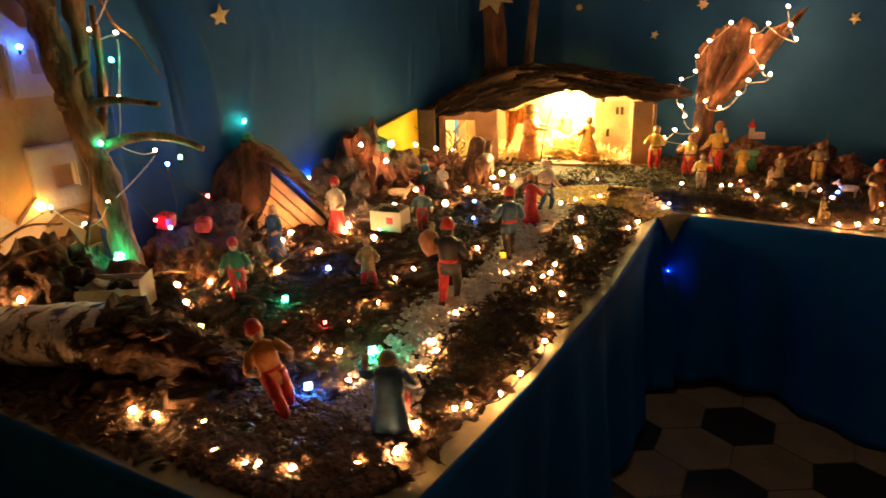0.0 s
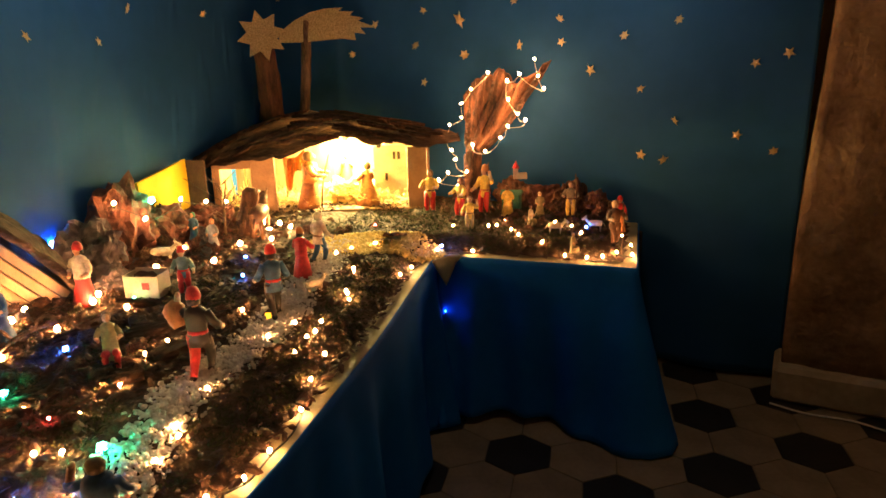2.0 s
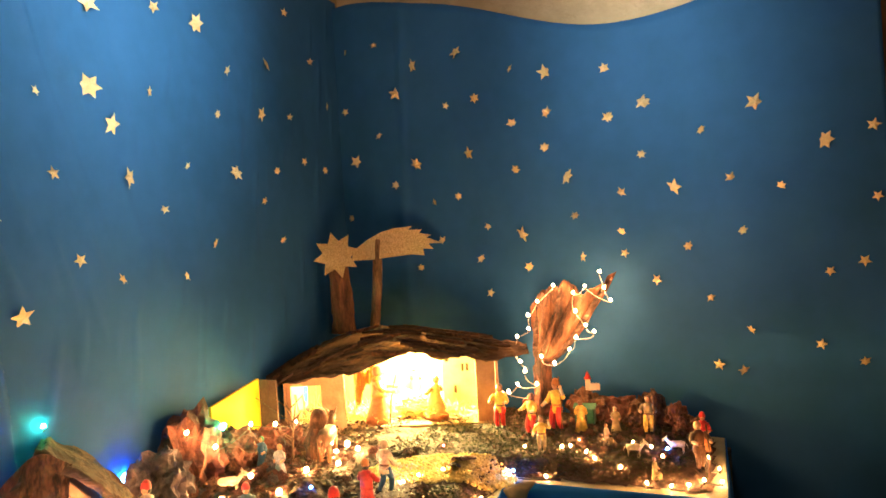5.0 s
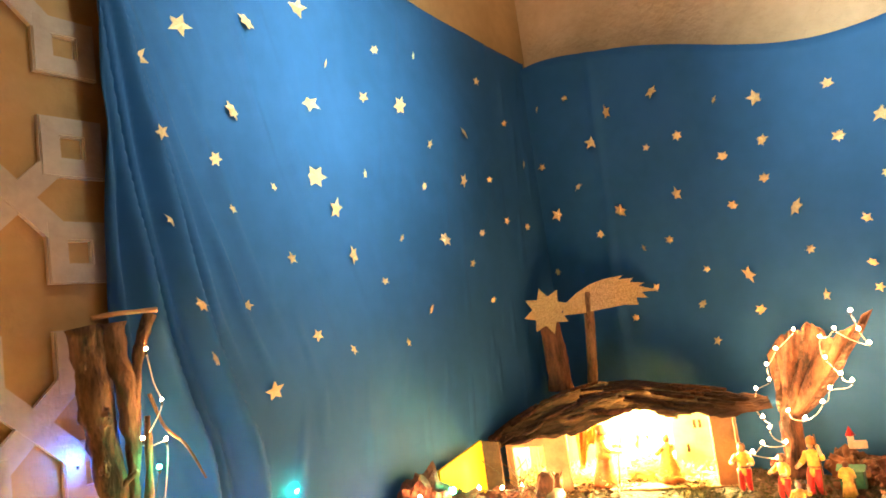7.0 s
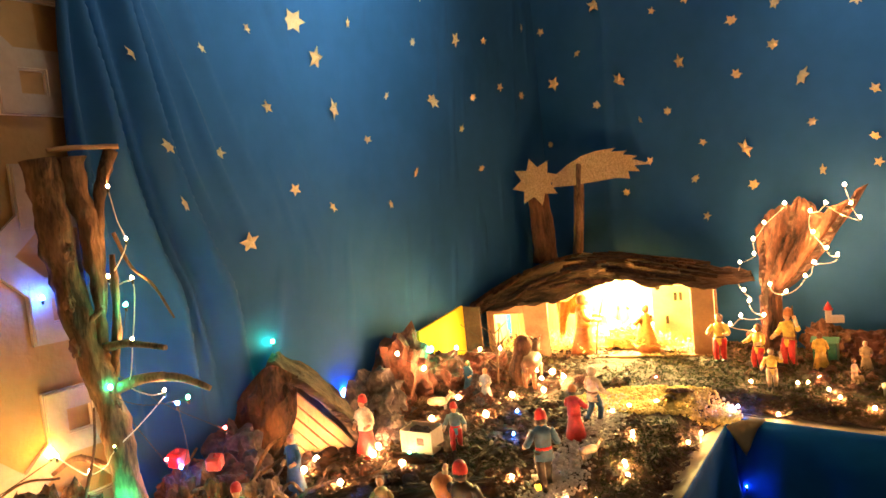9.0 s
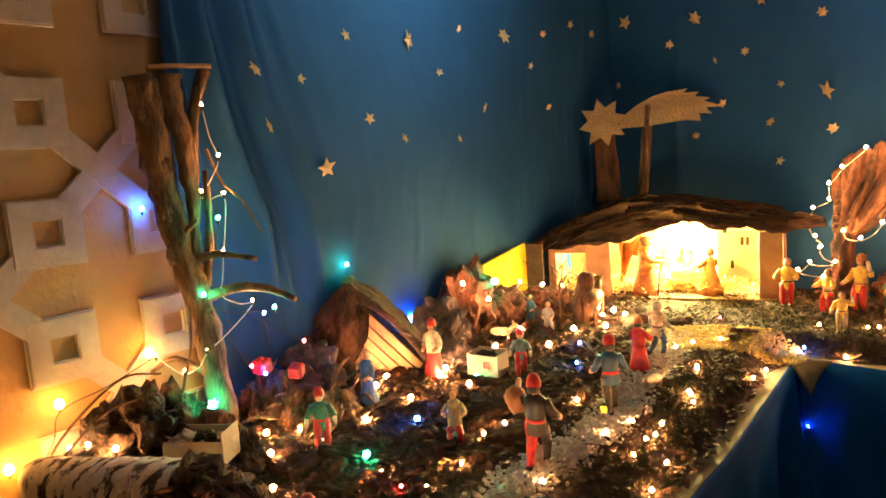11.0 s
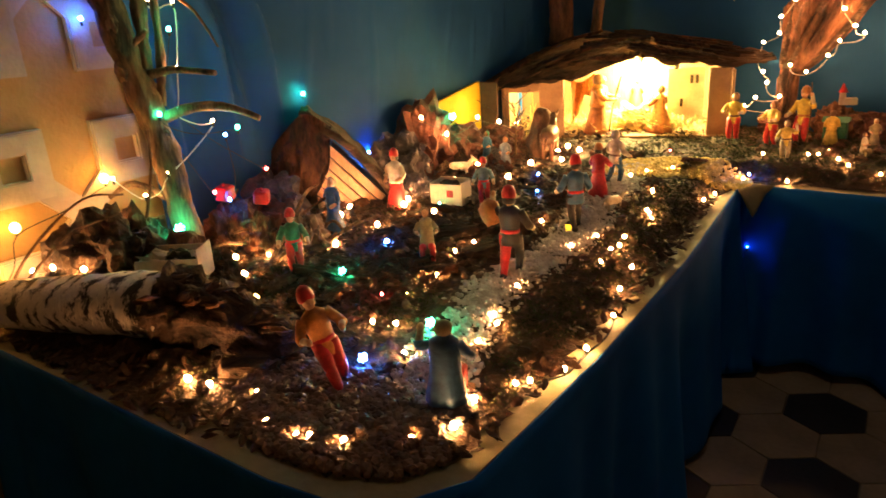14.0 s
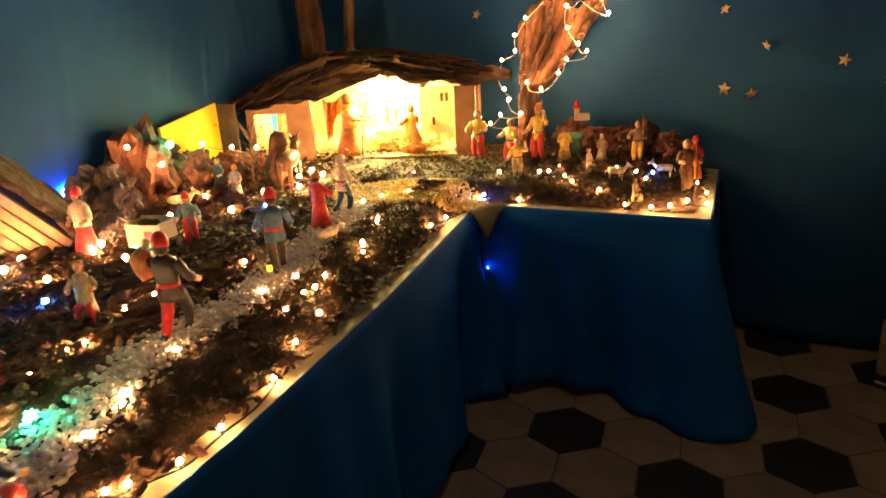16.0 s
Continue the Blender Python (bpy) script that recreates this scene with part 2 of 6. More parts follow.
# the slanted left wall: a foot point, its direction and the way into the room
WALL_0, WALL_U, WALL_N = Vector((-1.74, 0.58, 0)), Vector((-0.229, 0.973, 0)).normalized(), Vector((0.973, 0.229, 0)).normalized()
LEFT = Matrix((( WALL_U.x, -WALL_N.x, 0, WALL_0.x), (WALL_U.y, -WALL_N.y, 0, WALL_0.y), (0, 0, 1, 0), (0, 0, 0, 1)))
BACK_Y = 4.0


def on_left(u, z, off=0.0):
    return WALL_0 + WALL_U * u + WALL_N * off + Vector((0, 0, z))


# ---- floor, walls, ceiling ----
def slab(name, x0, y0, z0, x1, y1, z1, mat, label):
    bm = bmesh.new()
    box(bm, x0, y0, z0, x1, y1, z1)
    return tagged(obj(name, bm, mat), label, name.split("_")[0], kind="structure")


floor = slab("floor", -4.2, -3.0, -0.14, 3.6, 5.2, -0.006, GROUT, "floor of sand and black hexagonal cement tiles")
slab("ceiling", -4.2, -3.0, 5.0, 3.6, 5.2, 5.2, UPPER, "plain beige ceiling over the room")
slab("wall_north", -4.2, BACK_Y + 0.12, 0, 3.6, BACK_Y + 0.4, 5.0, UPPER, "rough beige wall above the blue backdrop")
slab("wall_east", 3.3, -3.0, 0, 3.6, 5.2, 5.0, UPPER, "plain beige side wall")
slab("wall_south", -4.2, -3.0, 0, 3.6, -2.7, 5.0, UPPER, "plain beige rear wall")
bm = bmesh.new()
box(bm, -3.6, 0.0, 0, 3.9, 0.3, 5.0)
bmesh.ops.transform(bm, matrix=LEFT, verts=bm.verts)
wall_west = tagged(obj("wall_west", bm, PLASTER), "ochre plaster wall with grey moulded lattice relief", "wall", kind="structure")

# moulded lattice: square frames joined by diagonal crosses
PITCH, SQ, HOLE, THICK = 0.317, 0.093, 0.033, 0.022


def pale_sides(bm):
    """Paler material on the moulding's sides: the window's light put into their colour."""
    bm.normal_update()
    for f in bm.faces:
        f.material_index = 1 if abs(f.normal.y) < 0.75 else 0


def square_frame():
    bm = bmesh.new()
    o = [bm.verts.new((sx * SQ, 0, sz * SQ)) for sx, sz in ((-1, -1), (1, -1), (1, 1), (-1, 1))]
    i = [bm.verts.new((sx * HOLE, 0, sz * HOLE)) for sx, sz in ((-1, -1), (1, -1), (1, 1), (-1, 1))]
    fs = [bm.faces.new((o[k], o[(k + 1) % 4], i[(k + 1) % 4], i[k])) for k in range(4)]
    g = bmesh.ops.extrude_face_region(bm, geom=fs)
    bmesh.ops.translate(bm, verts=[v for v in g["geom"] if isinstance(v, bmesh.types.BMVert)], vec=(0, -THICK, 0))
    bmesh.ops.recalc_face_normals(bm, faces=bm.faces)
    sharp = [e for e in bm.edges if all(abs(v.co.y + THICK) < 1e-5 for v in e.verts) and len(e.link_faces) == 2 and abs(e.link_faces[0].normal.dot(e.link_faces[1].normal)) < 0.5]
    bmesh.ops.bevel(bm, geom=sharp, offset=0.005, segments=2, affect="EDGES")
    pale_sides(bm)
    return bm


def cross_bar():
    bm = bmesh.new()
    half = PITCH / 2 - SQ + 0.046
    w = 0.034
    for s in (1, -1):
        pts = [(-half, -half * s), (half, half * s)]
        d = Vector((1, s)).normalized()
        n = Vector((-d.y, d.x)) * w
        vs = []
        for yy in (0.0, -THICK + 0.0015 + 0.0012 * (s + 1)):
            for (px, pz), sg in ((pts[0], 1), (pts[0], -1), (pts[1], -1), (pts[1], 1)):
                vs.append(bm.verts.new((px + n.x * sg, yy, pz + n.y * sg)))
        for q in ((4, 5, 6, 7), (0, 1, 5, 4), (1, 2, 6, 5), (2, 3, 7, 6), (3, 0, 4, 7)):
            bm.faces.new([vs[k] for k in q])
    bmesh.ops.recalc_face_normals(bm, faces=bm.faces)
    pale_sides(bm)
    return bm


frame_mesh = cross_mesh = None
for i in range(-4, 2):
    for j in range(-4, 8):
        u, z = 0.192 + i * PITCH, 1.46 + j * PITCH * 1.012
        if z < 0.12:
            continue
        m = LEFT @ Matrix.Translation((u, -0.001, z))
        if frame_mesh is None:
            ob = part("square_frame", square_frame(), [RELIEF, RELIEF_LIT], wall_west)
            frame_mesh = ob.data
        else:
            ob = new("square_frame", frame_mesh)
            ob.parent = wall_west
        ob.matrix_local = m
        if (i + j) % 2 == 0 and i < 1:
            m = LEFT @ Matrix.Translation((u + PITCH / 2, -0.001, z + PITCH * 0.506))
            if cross_mesh is None:
                ob = part("cross", cross_bar(), [RELIEF, RELIEF_LIT], wall_west)
                cross_mesh = ob.data
            else:
                ob = new("cross", cross_mesh)
                ob.parent = wall_west
            ob.matrix_local = m


# ---- backdrop cloths ----
def drape(name, m, u0, u1, top, bottom, fold, nu, nz, mat, label):
    bm = bmesh.new()
    grid = []
    for i in range(nu + 1):
        u = u0 + (u1 - u0) * i / nu
        zt = top(u)
        row = []
        for j in range(nz + 1):
            z = bottom + (zt - bottom) * j / nz
            row.append(bm.verts.new((u, -fold(u, z), z)))
        grid.append(row)
    for a, b in zip(grid, grid[1:]):
        for j in range(nz):
            bm.faces.new((a[j], b[j], b[j + 1], a[j + 1]))
    bmesh.ops.transform(bm, matrix=m, verts=bm.verts)
    ob = obj(name, bm, mat, smooth=True)
    mod = ob.modifiers.new("thickness", "SOLIDIFY")
    mod.thickness, mod.offset = 0.004, 1
    return tagged(ob, label, "backdrop cloth", kind="structure")


CORNER_U = 3.50


PLEATS = ((0.580, 0.06, 0.020, 0.010, 0.050), (0.665, 0.15, 0.050, 0.011, 0.080), (0.715, 0.17, 0.020, 0.009, 0.030), (0.800, 0.20, 0.060, 0.016, 0.090), (0.880, 0.26, 0.030, 0.012, 0.034), (0.965, 0.32, 0.034, 0.012, 0.020), (1.090, 0.36, 0.040, 0.014, 0.012))


def left_fold(u, z):
    # sharp pleats that fan out from the upper outer corner and bend inwards lower down
    f = 0.0
    for at_, slant, left, right, high in PLEATS:
        low = min(0.55, max(0.0, 2.0 - z))
        d = u - (at_ - slant * (z - 2.1) + 0.22 * slant / 0.2 * low * low + 0.012 * noise.noise(Vector((z * 1.9, at_ * 9, 0))))
        w = left if d < 0 else right
        f += high * math.exp(-(d / w) ** 2) * ease((z - (0.9 if at_ < 0.82 else 1.45)) / 0.6)
    f += 0.012 * noise.noise(Vector((u * 1.5, z * 0.8, 3.1))) + 0.004 * noise.noise(Vector((u * 6, z * 1.6, 1.0)))
    # short pulls and creases
    c = noise.noise(Vector(((u + 0.35 * z) * 19, z * 2.3, 5.0)))
    f += 0.028 * max(0.0, c - 0.12) * math.exp(-((u - 1.15) / 0.42) ** 2) * ease((z - 1.4) / 0.4)
    c = noise.noise(Vector(((u - 0.15 * z) * 13, z * 3.1, 8.0)))
    f += 0.012 * max(0.0, c - 0.2)
    f += 0.005 * math.exp(-((z - 1.34) / 0.012) ** 2) * ease((u - 0.9) / 0.2) * ease((1.7 - u) / 0.3)
    return 0.05 + f


def back_fold(x, z):
    f = 0.012 * math.sin(5.1 * x + 0.7) + 0.008 * noise.noise(Vector((x * 2.0, z * 0.5, 7.0))) + 0.003 * noise.noise(Vector((x * 9.0, z * 2.0, 2.0)))
    f += 0.010 * math.exp(-((x + 1.92 + 0.05 * z) / 0.04) ** 2) * ease((2.6 - z) / 0.8) + 0.008 * math.exp(-((x + 2.05 - 0.03 * z) / 0.03) ** 2)
    f += 0.02 * math.sin(9 * x) * ease((0.9 - z) / 0.9)
    return 0.03 + f


def left_top(u):
    return 3.42 + 0.05 * math.sin(u * 1.2) + 0.16 * ease((2.6 - u) / 1.6)


def back_top(x):
    return 2.86 + 0.47 * ease((-0.6 - x) / 2.0) + 0.05 * math.sin(3.0 * x) + 0.05 * ease((-1.8 - x) / 0.6)


drape("backdrop", LEFT, 0.56, CORNER_U, left_top, 0.4, left_fold, 420, 110, SATIN, "blue cloth hung on the side wall in fanned folds")
drape("backdrop", Matrix.Translation((0, BACK_Y, 0)), -2.56, 0.50, back_top, 0.02, back_fold, 170, 60, SATIN, "blue cloth night-sky backdrop behind the crib")

# stone pillar with plinth beside the back cloth
pillar = tagged(empty("pillar", pose(0.0, 0.0, 0.0)), "rough brown stone pillar on a pale plinth", "pillar", kind="structure")
bm = bmesh.new()
grid = {}
for i in range(25):
    for j in range(60):
        x, z = 0.50 + i * 0.035, 0.16 + j * 0.082
        flare = 0.05 * ease((z - 0.6) / 1.4)
        grid[i, j] = bm.verts.new((x + flare, 3.80 + 0.03 * noise.noise(Vector((x * 4, z * 3, 0))) + 0.02 * noise.noise(Vector((x * 11, z * 9, 4))), z))
for i in range(24):
    for j in range(59):
        bm.faces.new((grid[i, j], grid[i + 1, j], grid[i + 1, j + 1], grid[i, j + 1]))
rim = [e for e in bm.edges if e.is_boundary]
g = bmesh.ops.extrude_edge_only(bm, edges=rim)
for v in g["geom"]:
    if isinstance(v, bmesh.types.BMVert):
        v.co.y = 4.3
part("shaft", bm, STONE, pillar, smooth=True)
bm = bmesh.new()
box(bm, 0.47, 3.74, 0.0, 1.42, 4.1, 0.17, 0.02)
part("plinth", bm, STONE_PALE, pillar)

# ---- stars on the cloths ----
STAR_MESH = {}


def star_mesh(points, inner):
    key = (points, inner)
    if key not in STAR_MESH:
        bm = bmesh.new()
        ring = []
        for k in range(points * 2):
            r = 1.0 if k % 2 == 0 else inner
            a = math.pi * k / points + math.pi / 2
            ring.append(bm.verts.new((r * math.cos(a), 0.0, r * math.sin(a))))
        c = bm.verts.new((0.08, -0.2, 0.05))
        for k in range(points * 2):
            bm.faces.new((ring[k], ring[(k + 1) % (points * 2)], c))
        back = bm.faces.new(ring[::-1])
        me = bpy.data.meshes.new("star")
        bm.to_mesh(me)
        bm.free()
        me.materials.append(GOLD)
        STAR_MESH[key] = me
    return STAR_MESH[key]


def star(place, facing, radius, rnd):
    six = rnd.random() < 0.35
    ob = new("foil_star", star_mesh(6 if six else 5, 0.55 if six else 0.45))
    tilt = pose(0, 0, 0, rnd.uniform(-30, 30), rnd.uniform(-36, 36), rnd.uniform(-30, 30))
    ob.matrix_world = Matrix.Translation(place) @ facing @ tilt @ Matrix.Diagonal((radius, radius, radius, 1))
    return tagged(ob, "gold foil star pinned to the blue cloth", "star", "foil stars on the cloth")


rnd = random.Random(4)
FACE_L = LEFT.to_3x3().to_4x4()
FACE_B = Matrix.Identity(4)
BIG_BACK = [(0.27, 2.09), (-0.38, 1.95), (-0.92, 2.06), (-1.2, 1.77), (0.0, 2.3), (-1.52, 2.26), (-1.89, 2.24), (-2.34, 2.31), (-1.88, 2.84), (-1.57, 2.86), (-1.01, 2.63), (-0.51, 2.39), (-2.01, 2.69)]
SMALL_BACK = [(-0.53, 2.13), (-0.24, 2.21), (-0.12, 1.97), (0.09, 1.91), (-0.64, 1.95), (-0.68, 2.34), (-0.89, 1.85), (-0.65, 1.75), (-0.08, 1.72), (0.26, 1.52), (0.39, 1.56), (-0.24, 1.41), (-0.49, 1.5), (-0.33, 1.66), (0.45, 1.83), (0.45, 2.13), (-1.22, 2.39), (-1.01, 2.42), (-1.03, 2.23), (-1.22, 2.13), (-1.42, 1.83), (-1.61, 2.02), (-1.48, 1.65), (-1.17, 1.59), (-1.43, 1.45), (-0.86, 1.63), (-0.64, 1.64)]
SMALL_BACK_2 = [(-1.78, 2.0), (-2.15, 2.45), (-2.04, 2.13), (-2.41, 1.95), (-1.74, 1.77), (-1.9, 1.61), (-0.49, 2.38), (-0.07, 1.26), (0.21, 1.2), (0.37, 1.13), (-0.22, 1.09), (-0.11, 1.07), (-2.41, 2.64), (-1.22, 2.69), (-0.69, 2.59), (-2.15, 3.02), (-2.38, 3.02), (-1.66, 2.56), (-1.46, 2.57), (-1.23, 2.39), (-1.02, 2.41), (-0.69, 2.34), (-1.04, 2.23)]
for x, z in BIG_BACK:
    star((x, BACK_Y - back_fold(x, z) - 0.012, z), FACE_B, rnd.uniform(0.042, 0.052), rnd)
for x, z in SMALL_BACK + SMALL_BACK_2:
    star((x, BACK_Y - back_fold(x, z) - 0.010, z), FACE_B, rnd.uniform(0.024, 0.031), rnd)
BIG_LEFT = [(0.89, 2.91), (1.19, 3.01), (1.47, 3.15), (0.70, 2.73), (1.08, 2.63), (1.48, 2.73), (2.09, 2.83), (1.46, 2.41), (2.64, 2.77), (2.57, 2.49), (1.56, 2.28), (1.63, 2.08), (2.33, 2.16), (1.14, 1.58)]
SMALL_LEFT = [(1.60, 2.93), (1.94, 3.08), (2.26, 3.13), (1.82, 2.82), (0.73, 2.47), (0.98, 2.43), (1.24, 2.35), (1.77, 2.45), (2.30, 2.66), (3.12, 2.90), (2.86, 3.12), (2.21, 2.43), (2.85, 2.52), (3.30, 2.66), (1.03, 2.25), (1.29, 2.07), (1.98, 2.16), (2.56, 2.03), (2.69, 2.20), (2.99, 2.28), (3.23, 2.25), (1.06, 1.90), (0.82, 1.91), (1.38, 1.76), (1.57, 1.68), (1.93, 1.67), (2.14, 1.81), (1.82, 1.96), (2.71, 1.82), (0.86, 1.73), (0.75, 2.19)]
for u, z in BIG_LEFT:
    star(on_left(u, z, left_fold(u, z) + 0.014), FACE_L, rnd.uniform(0.040, 0.050), rnd)
for u, z in SMALL_LEFT:
    star(on_left(u, z, left_fold(u, z) + 0.012), FACE_L, rnd.uniform(0.022, 0.030), rnd)

# ---- table with its paper top and hanging cloth ----
OUTLINE = [(-1.745, 0.578), (-0.64, 0.835), (-0.53, 0.875), (-0.44, 0.95), (-0.398, 1.06), (-0.485, 1.52), (-0.63, 2.12), (-0.90, 3.03), (-0.065, 3.16), (-0.21, 3.93), (-2.50, 3.93)]
table = tagged(empty("table"), "long L-shaped table under beige paper and blue cloth", "table")
bm = bmesh.new()
lo = [bm.verts.new((x, y, 0.722)) for x, y in OUTLINE]
hi = [bm.verts.new((x, y, 0.75)) for x, y in OUTLINE]
bm.faces.new(hi)
bm.faces.new(lo[::-1])
for k in range(len(OUTLINE)):
    n = (k + 1) % len(OUTLINE)
    bm.faces.new((lo[k], lo[n], hi[n], hi[k]))
part("tabletop", bm, PAPER, table, "beige packing paper over the boards")
for x, y in ((-1.6, 0.75), (-0.62, 1.15), (-0.98, 2.9), (-0.2, 3.3), (-0.2, 3.85), (-2.3, 3.7)):
    bm = bmesh.new()
    box(bm, x - 0.025, y - 0.025, 0.0, x + 0.025, y + 0.025, 0.724)
    part("leg", bm, DARKWOOD, table)

# skirt: follows the free edges and falls in folds
path = [Vector((x, y)) for x, y in OUTLINE[:10]]
line, normals = [], []
for a, b in zip(path, path[1:]):
    n = max(2, int((b - a).length / 0.02))
    d = (b - a).normalized()
    for k in range(n):
        line.append(a + (b - a) * k / n)
        normals.append(Vector((d.y, -d.x)))
line.append(path[-1])
normals.append(normals[-1])
for _ in range(4):
    normals = [(normals[max(i - 1, 0)] + normals[i] + normals[min(i + 1, len(normals) - 1)]).normalized() for i in range(len(normals))]
bm = bmesh.new()
NZ = 26
cols, run, inner, outer = [], 0.0, Vector((-0.912, 3.03)), Vector((-0.065, 3.16))
for i, p in enumerate(line):
    run += (p - line[i - 1]).length if i else 0.0
    near_in = math.exp(-((p - inner).length / 0.13) ** 2)
    near_out = math.exp(-((p - outer).length / 0.22) ** 2)
    col = []
    for j in range(NZ + 1):
        z = 0.752 - (0.752 - 0.025) * j / NZ
        s = 1 - (z / 0.752)
        fold = 0.026 * math.sin(run * 9.0 + 1.1 * math.sin(run * 2.3)) + 0.017 * math.sin(run * 23.0 + 2.0 * math.sin(run * 3.1))
        out = 0.006 + s * (0.035 + 1.7 * fold) + 0.12 * near_out * s ** 1.3 + near_in * s * (0.07 + 0.09 * math.sin(run * 34))
        out += 0.012 * s * noise.noise(Vector((run * 3, z * 3, 2)))
        q = p + normals[i] * out
        col.append(bm.verts.new((q.x, q.y, z + (0.02 * math.sin(run * 7) * s * s))))
    cols.append(col)
for a, b in zip(cols, cols[1:]):
    for j in range(NZ):
        bm.faces.new((a[j], a[j + 1], b[j + 1], b[j]))
ob = obj("table_cloth", bm, CLOTH, smooth=True)
mod = ob.modifiers.new("thickness", "SOLIDIFY")
mod.thickness = 0.003
tagged(ob, "blue cotton cloth hanging from the table to the floor", "table cloth")

# pale corner of paper folded over the inner corner
bm = bmesh.new()
vs = {}
A_, B_, C_ = Vector((-0.868, 2.925, 0.757)), Vector((-0.79, 3.062, 0.757)), Vector((-0.825, 2.965, 0.645))
for i in range(11):
    for j in range(11 - i):
        a, b = i / 10, j / 10
        p = A_ * (1 - a - b) + B_ * b + C_ * a
        bulge = 0.030 * math.sin(math.pi * b) * (1 - a) - 0.004 + 0.006 * noise.noise(Vector((a * 4, b * 4, 3)))
        vs[i, j] = bm.verts.new(p + Vector((0.75, -0.66, 0)) * (0.026 - bulge) + Vector((0, 0, 0.004)))
for i in range(10):
    for j in range(10 - i):
        bm.faces.new((vs[i, j], vs[i + 1, j], vs[i, j + 1]))
        if (i + 1, j + 1) in vs:
            bm.faces.new((vs[i + 1, j], vs[i + 1, j + 1], vs[i, j + 1]))
ob = obj("paper_flap", bm, PAPER, smooth=True)
mod = ob.modifiers.new("thickness", "SOLIDIFY")
mod.thickness = 0.003
tagged(ob, "beige paper flap folded over the table corner", "paper")


# ---- ground of the crib ----
def inside(x, y, inset=0.0):
    ok, n = False, len(OUTLINE)
    for k in range(n):
        (x0, y0), (x1, y1) = OUTLINE[k], OUTLINE[(k + 1) % n]
        if (y0 > y) != (y1 > y) and x < (x1 - x0) * (y - y0) / (y1 - y0) + x0:
            ok = not ok
    if ok and inset:
        for k in range(n):
            a, b, p = Vector(OUTLINE[k]), Vector(OUTLINE[(k + 1) % n]), Vector((x, y))
            t = max(0, min(1, (p - a).dot(b - a) / (b - a).length_squared))
            if (a + (b - a) * t - p).length < inset:
                return False
    return ok


def edge_gap(x, y):
    best = 9.0
    for k in range(9):
        a, b, p = Vector(OUTLINE[k]), Vector(OUTLINE[k + 1]), Vector((x, y))
        t = max(0, min(1, (p - a).dot(b - a) / (b - a).length_squared))
        best = min(best, (a + (b - a) * t - p).length)
    return best


def top_z(x, y):
    k = ease((edge_gap(x, y) - 0.04) / 0.10)
    return 0.753 + (ground_z(x, y) - 0.753) * k


def yard(x, y):
    a, b = (x + 1.13) * 0.87 + (y - 2.90) * 0.49, -(x + 1.13) * 0.49 + (y - 2.90) * 0.87
    return (a / 0.31) ** 2 + (b / 0.16) ** 2


PATHWAY = smooth_line([(-0.60, 1.12, 0), (-0.72, 1.32, 0), (-0.86, 1.58, 0), (-0.90, 1.80, 0), (-0.95, 2.05, 0), (-1.06, 2.30, 0), (-1.16, 2.60, 0), (-1.28, 2.85, 0)], 8)


def path_gap(x, y):
    return min((Vector((x, y, 0)) - p).length for p in PATHWAY)


bm = bmesh.new()
STEP = 0.02
verts = {}
for i in range(int(2.6 / STEP)):
    for j in range(int(3.5 / STEP)):
        x, y = -2.55 + i * STEP, 0.5 + j * STEP
        if inside(x, y, 0.035 if x > -0.85 or y > 1.2 else 0.006):
            h = top_z(x, y) + 0.010 * noise.noise(Vector((x * 14, y * 14, 0))) + 0.006 * noise.noise(Vector((x * 40, y * 40, 3)))
            verts[i, j] = bm.verts.new((x + 0.006 * noise.noise(Vector((x * 31, y * 31, 9))), y, max(h, 0.7535)))
for (i, j), v in verts.items():
    q = [verts.get(k) for k in ((i, j), (i + 1, j), (i + 1, j + 1), (i, j + 1))]
    if all(q):
        bm.faces.new(q)
tagged(obj("ground", bm, SOIL, smooth=True), "dark earth and bark mulch spread over the table", "ground", kind="structure")


def chips(name, places, mat, shapes, label, category, smooth=False):
    """Many small pieces, joined into one mesh; places are (x, y, z, size, seed)."""
    vs, fs = [], []
    for x, y, z, size, seed in places:
        rr = random.Random(seed)
        pv, pf = rr.choice(shapes)
        m = pose(x, y, z, rr.uniform(-40, 40), rr.uniform(-40, 40), rr.uniform(0, 360)) @ Matrix.Diagonal((size, size * rr.uniform(0.6, 1), size * rr.uniform(0.5, 0.9), 1))
        k = len(vs)
        vs += [tuple(m @ Vector(v)) for v in pv]
        fs += [tuple(k + q for q in f) for f in pf]
    me = bpy.data.meshes.new(name)
    me.from_pydata(vs, [], fs)
    me.materials.append(mat)
    if smooth:
        me.polygons.foreach_set("use_smooth", [True] * len(me.polygons))
    return tagged(new(name, me), label, category, kind="stuff")


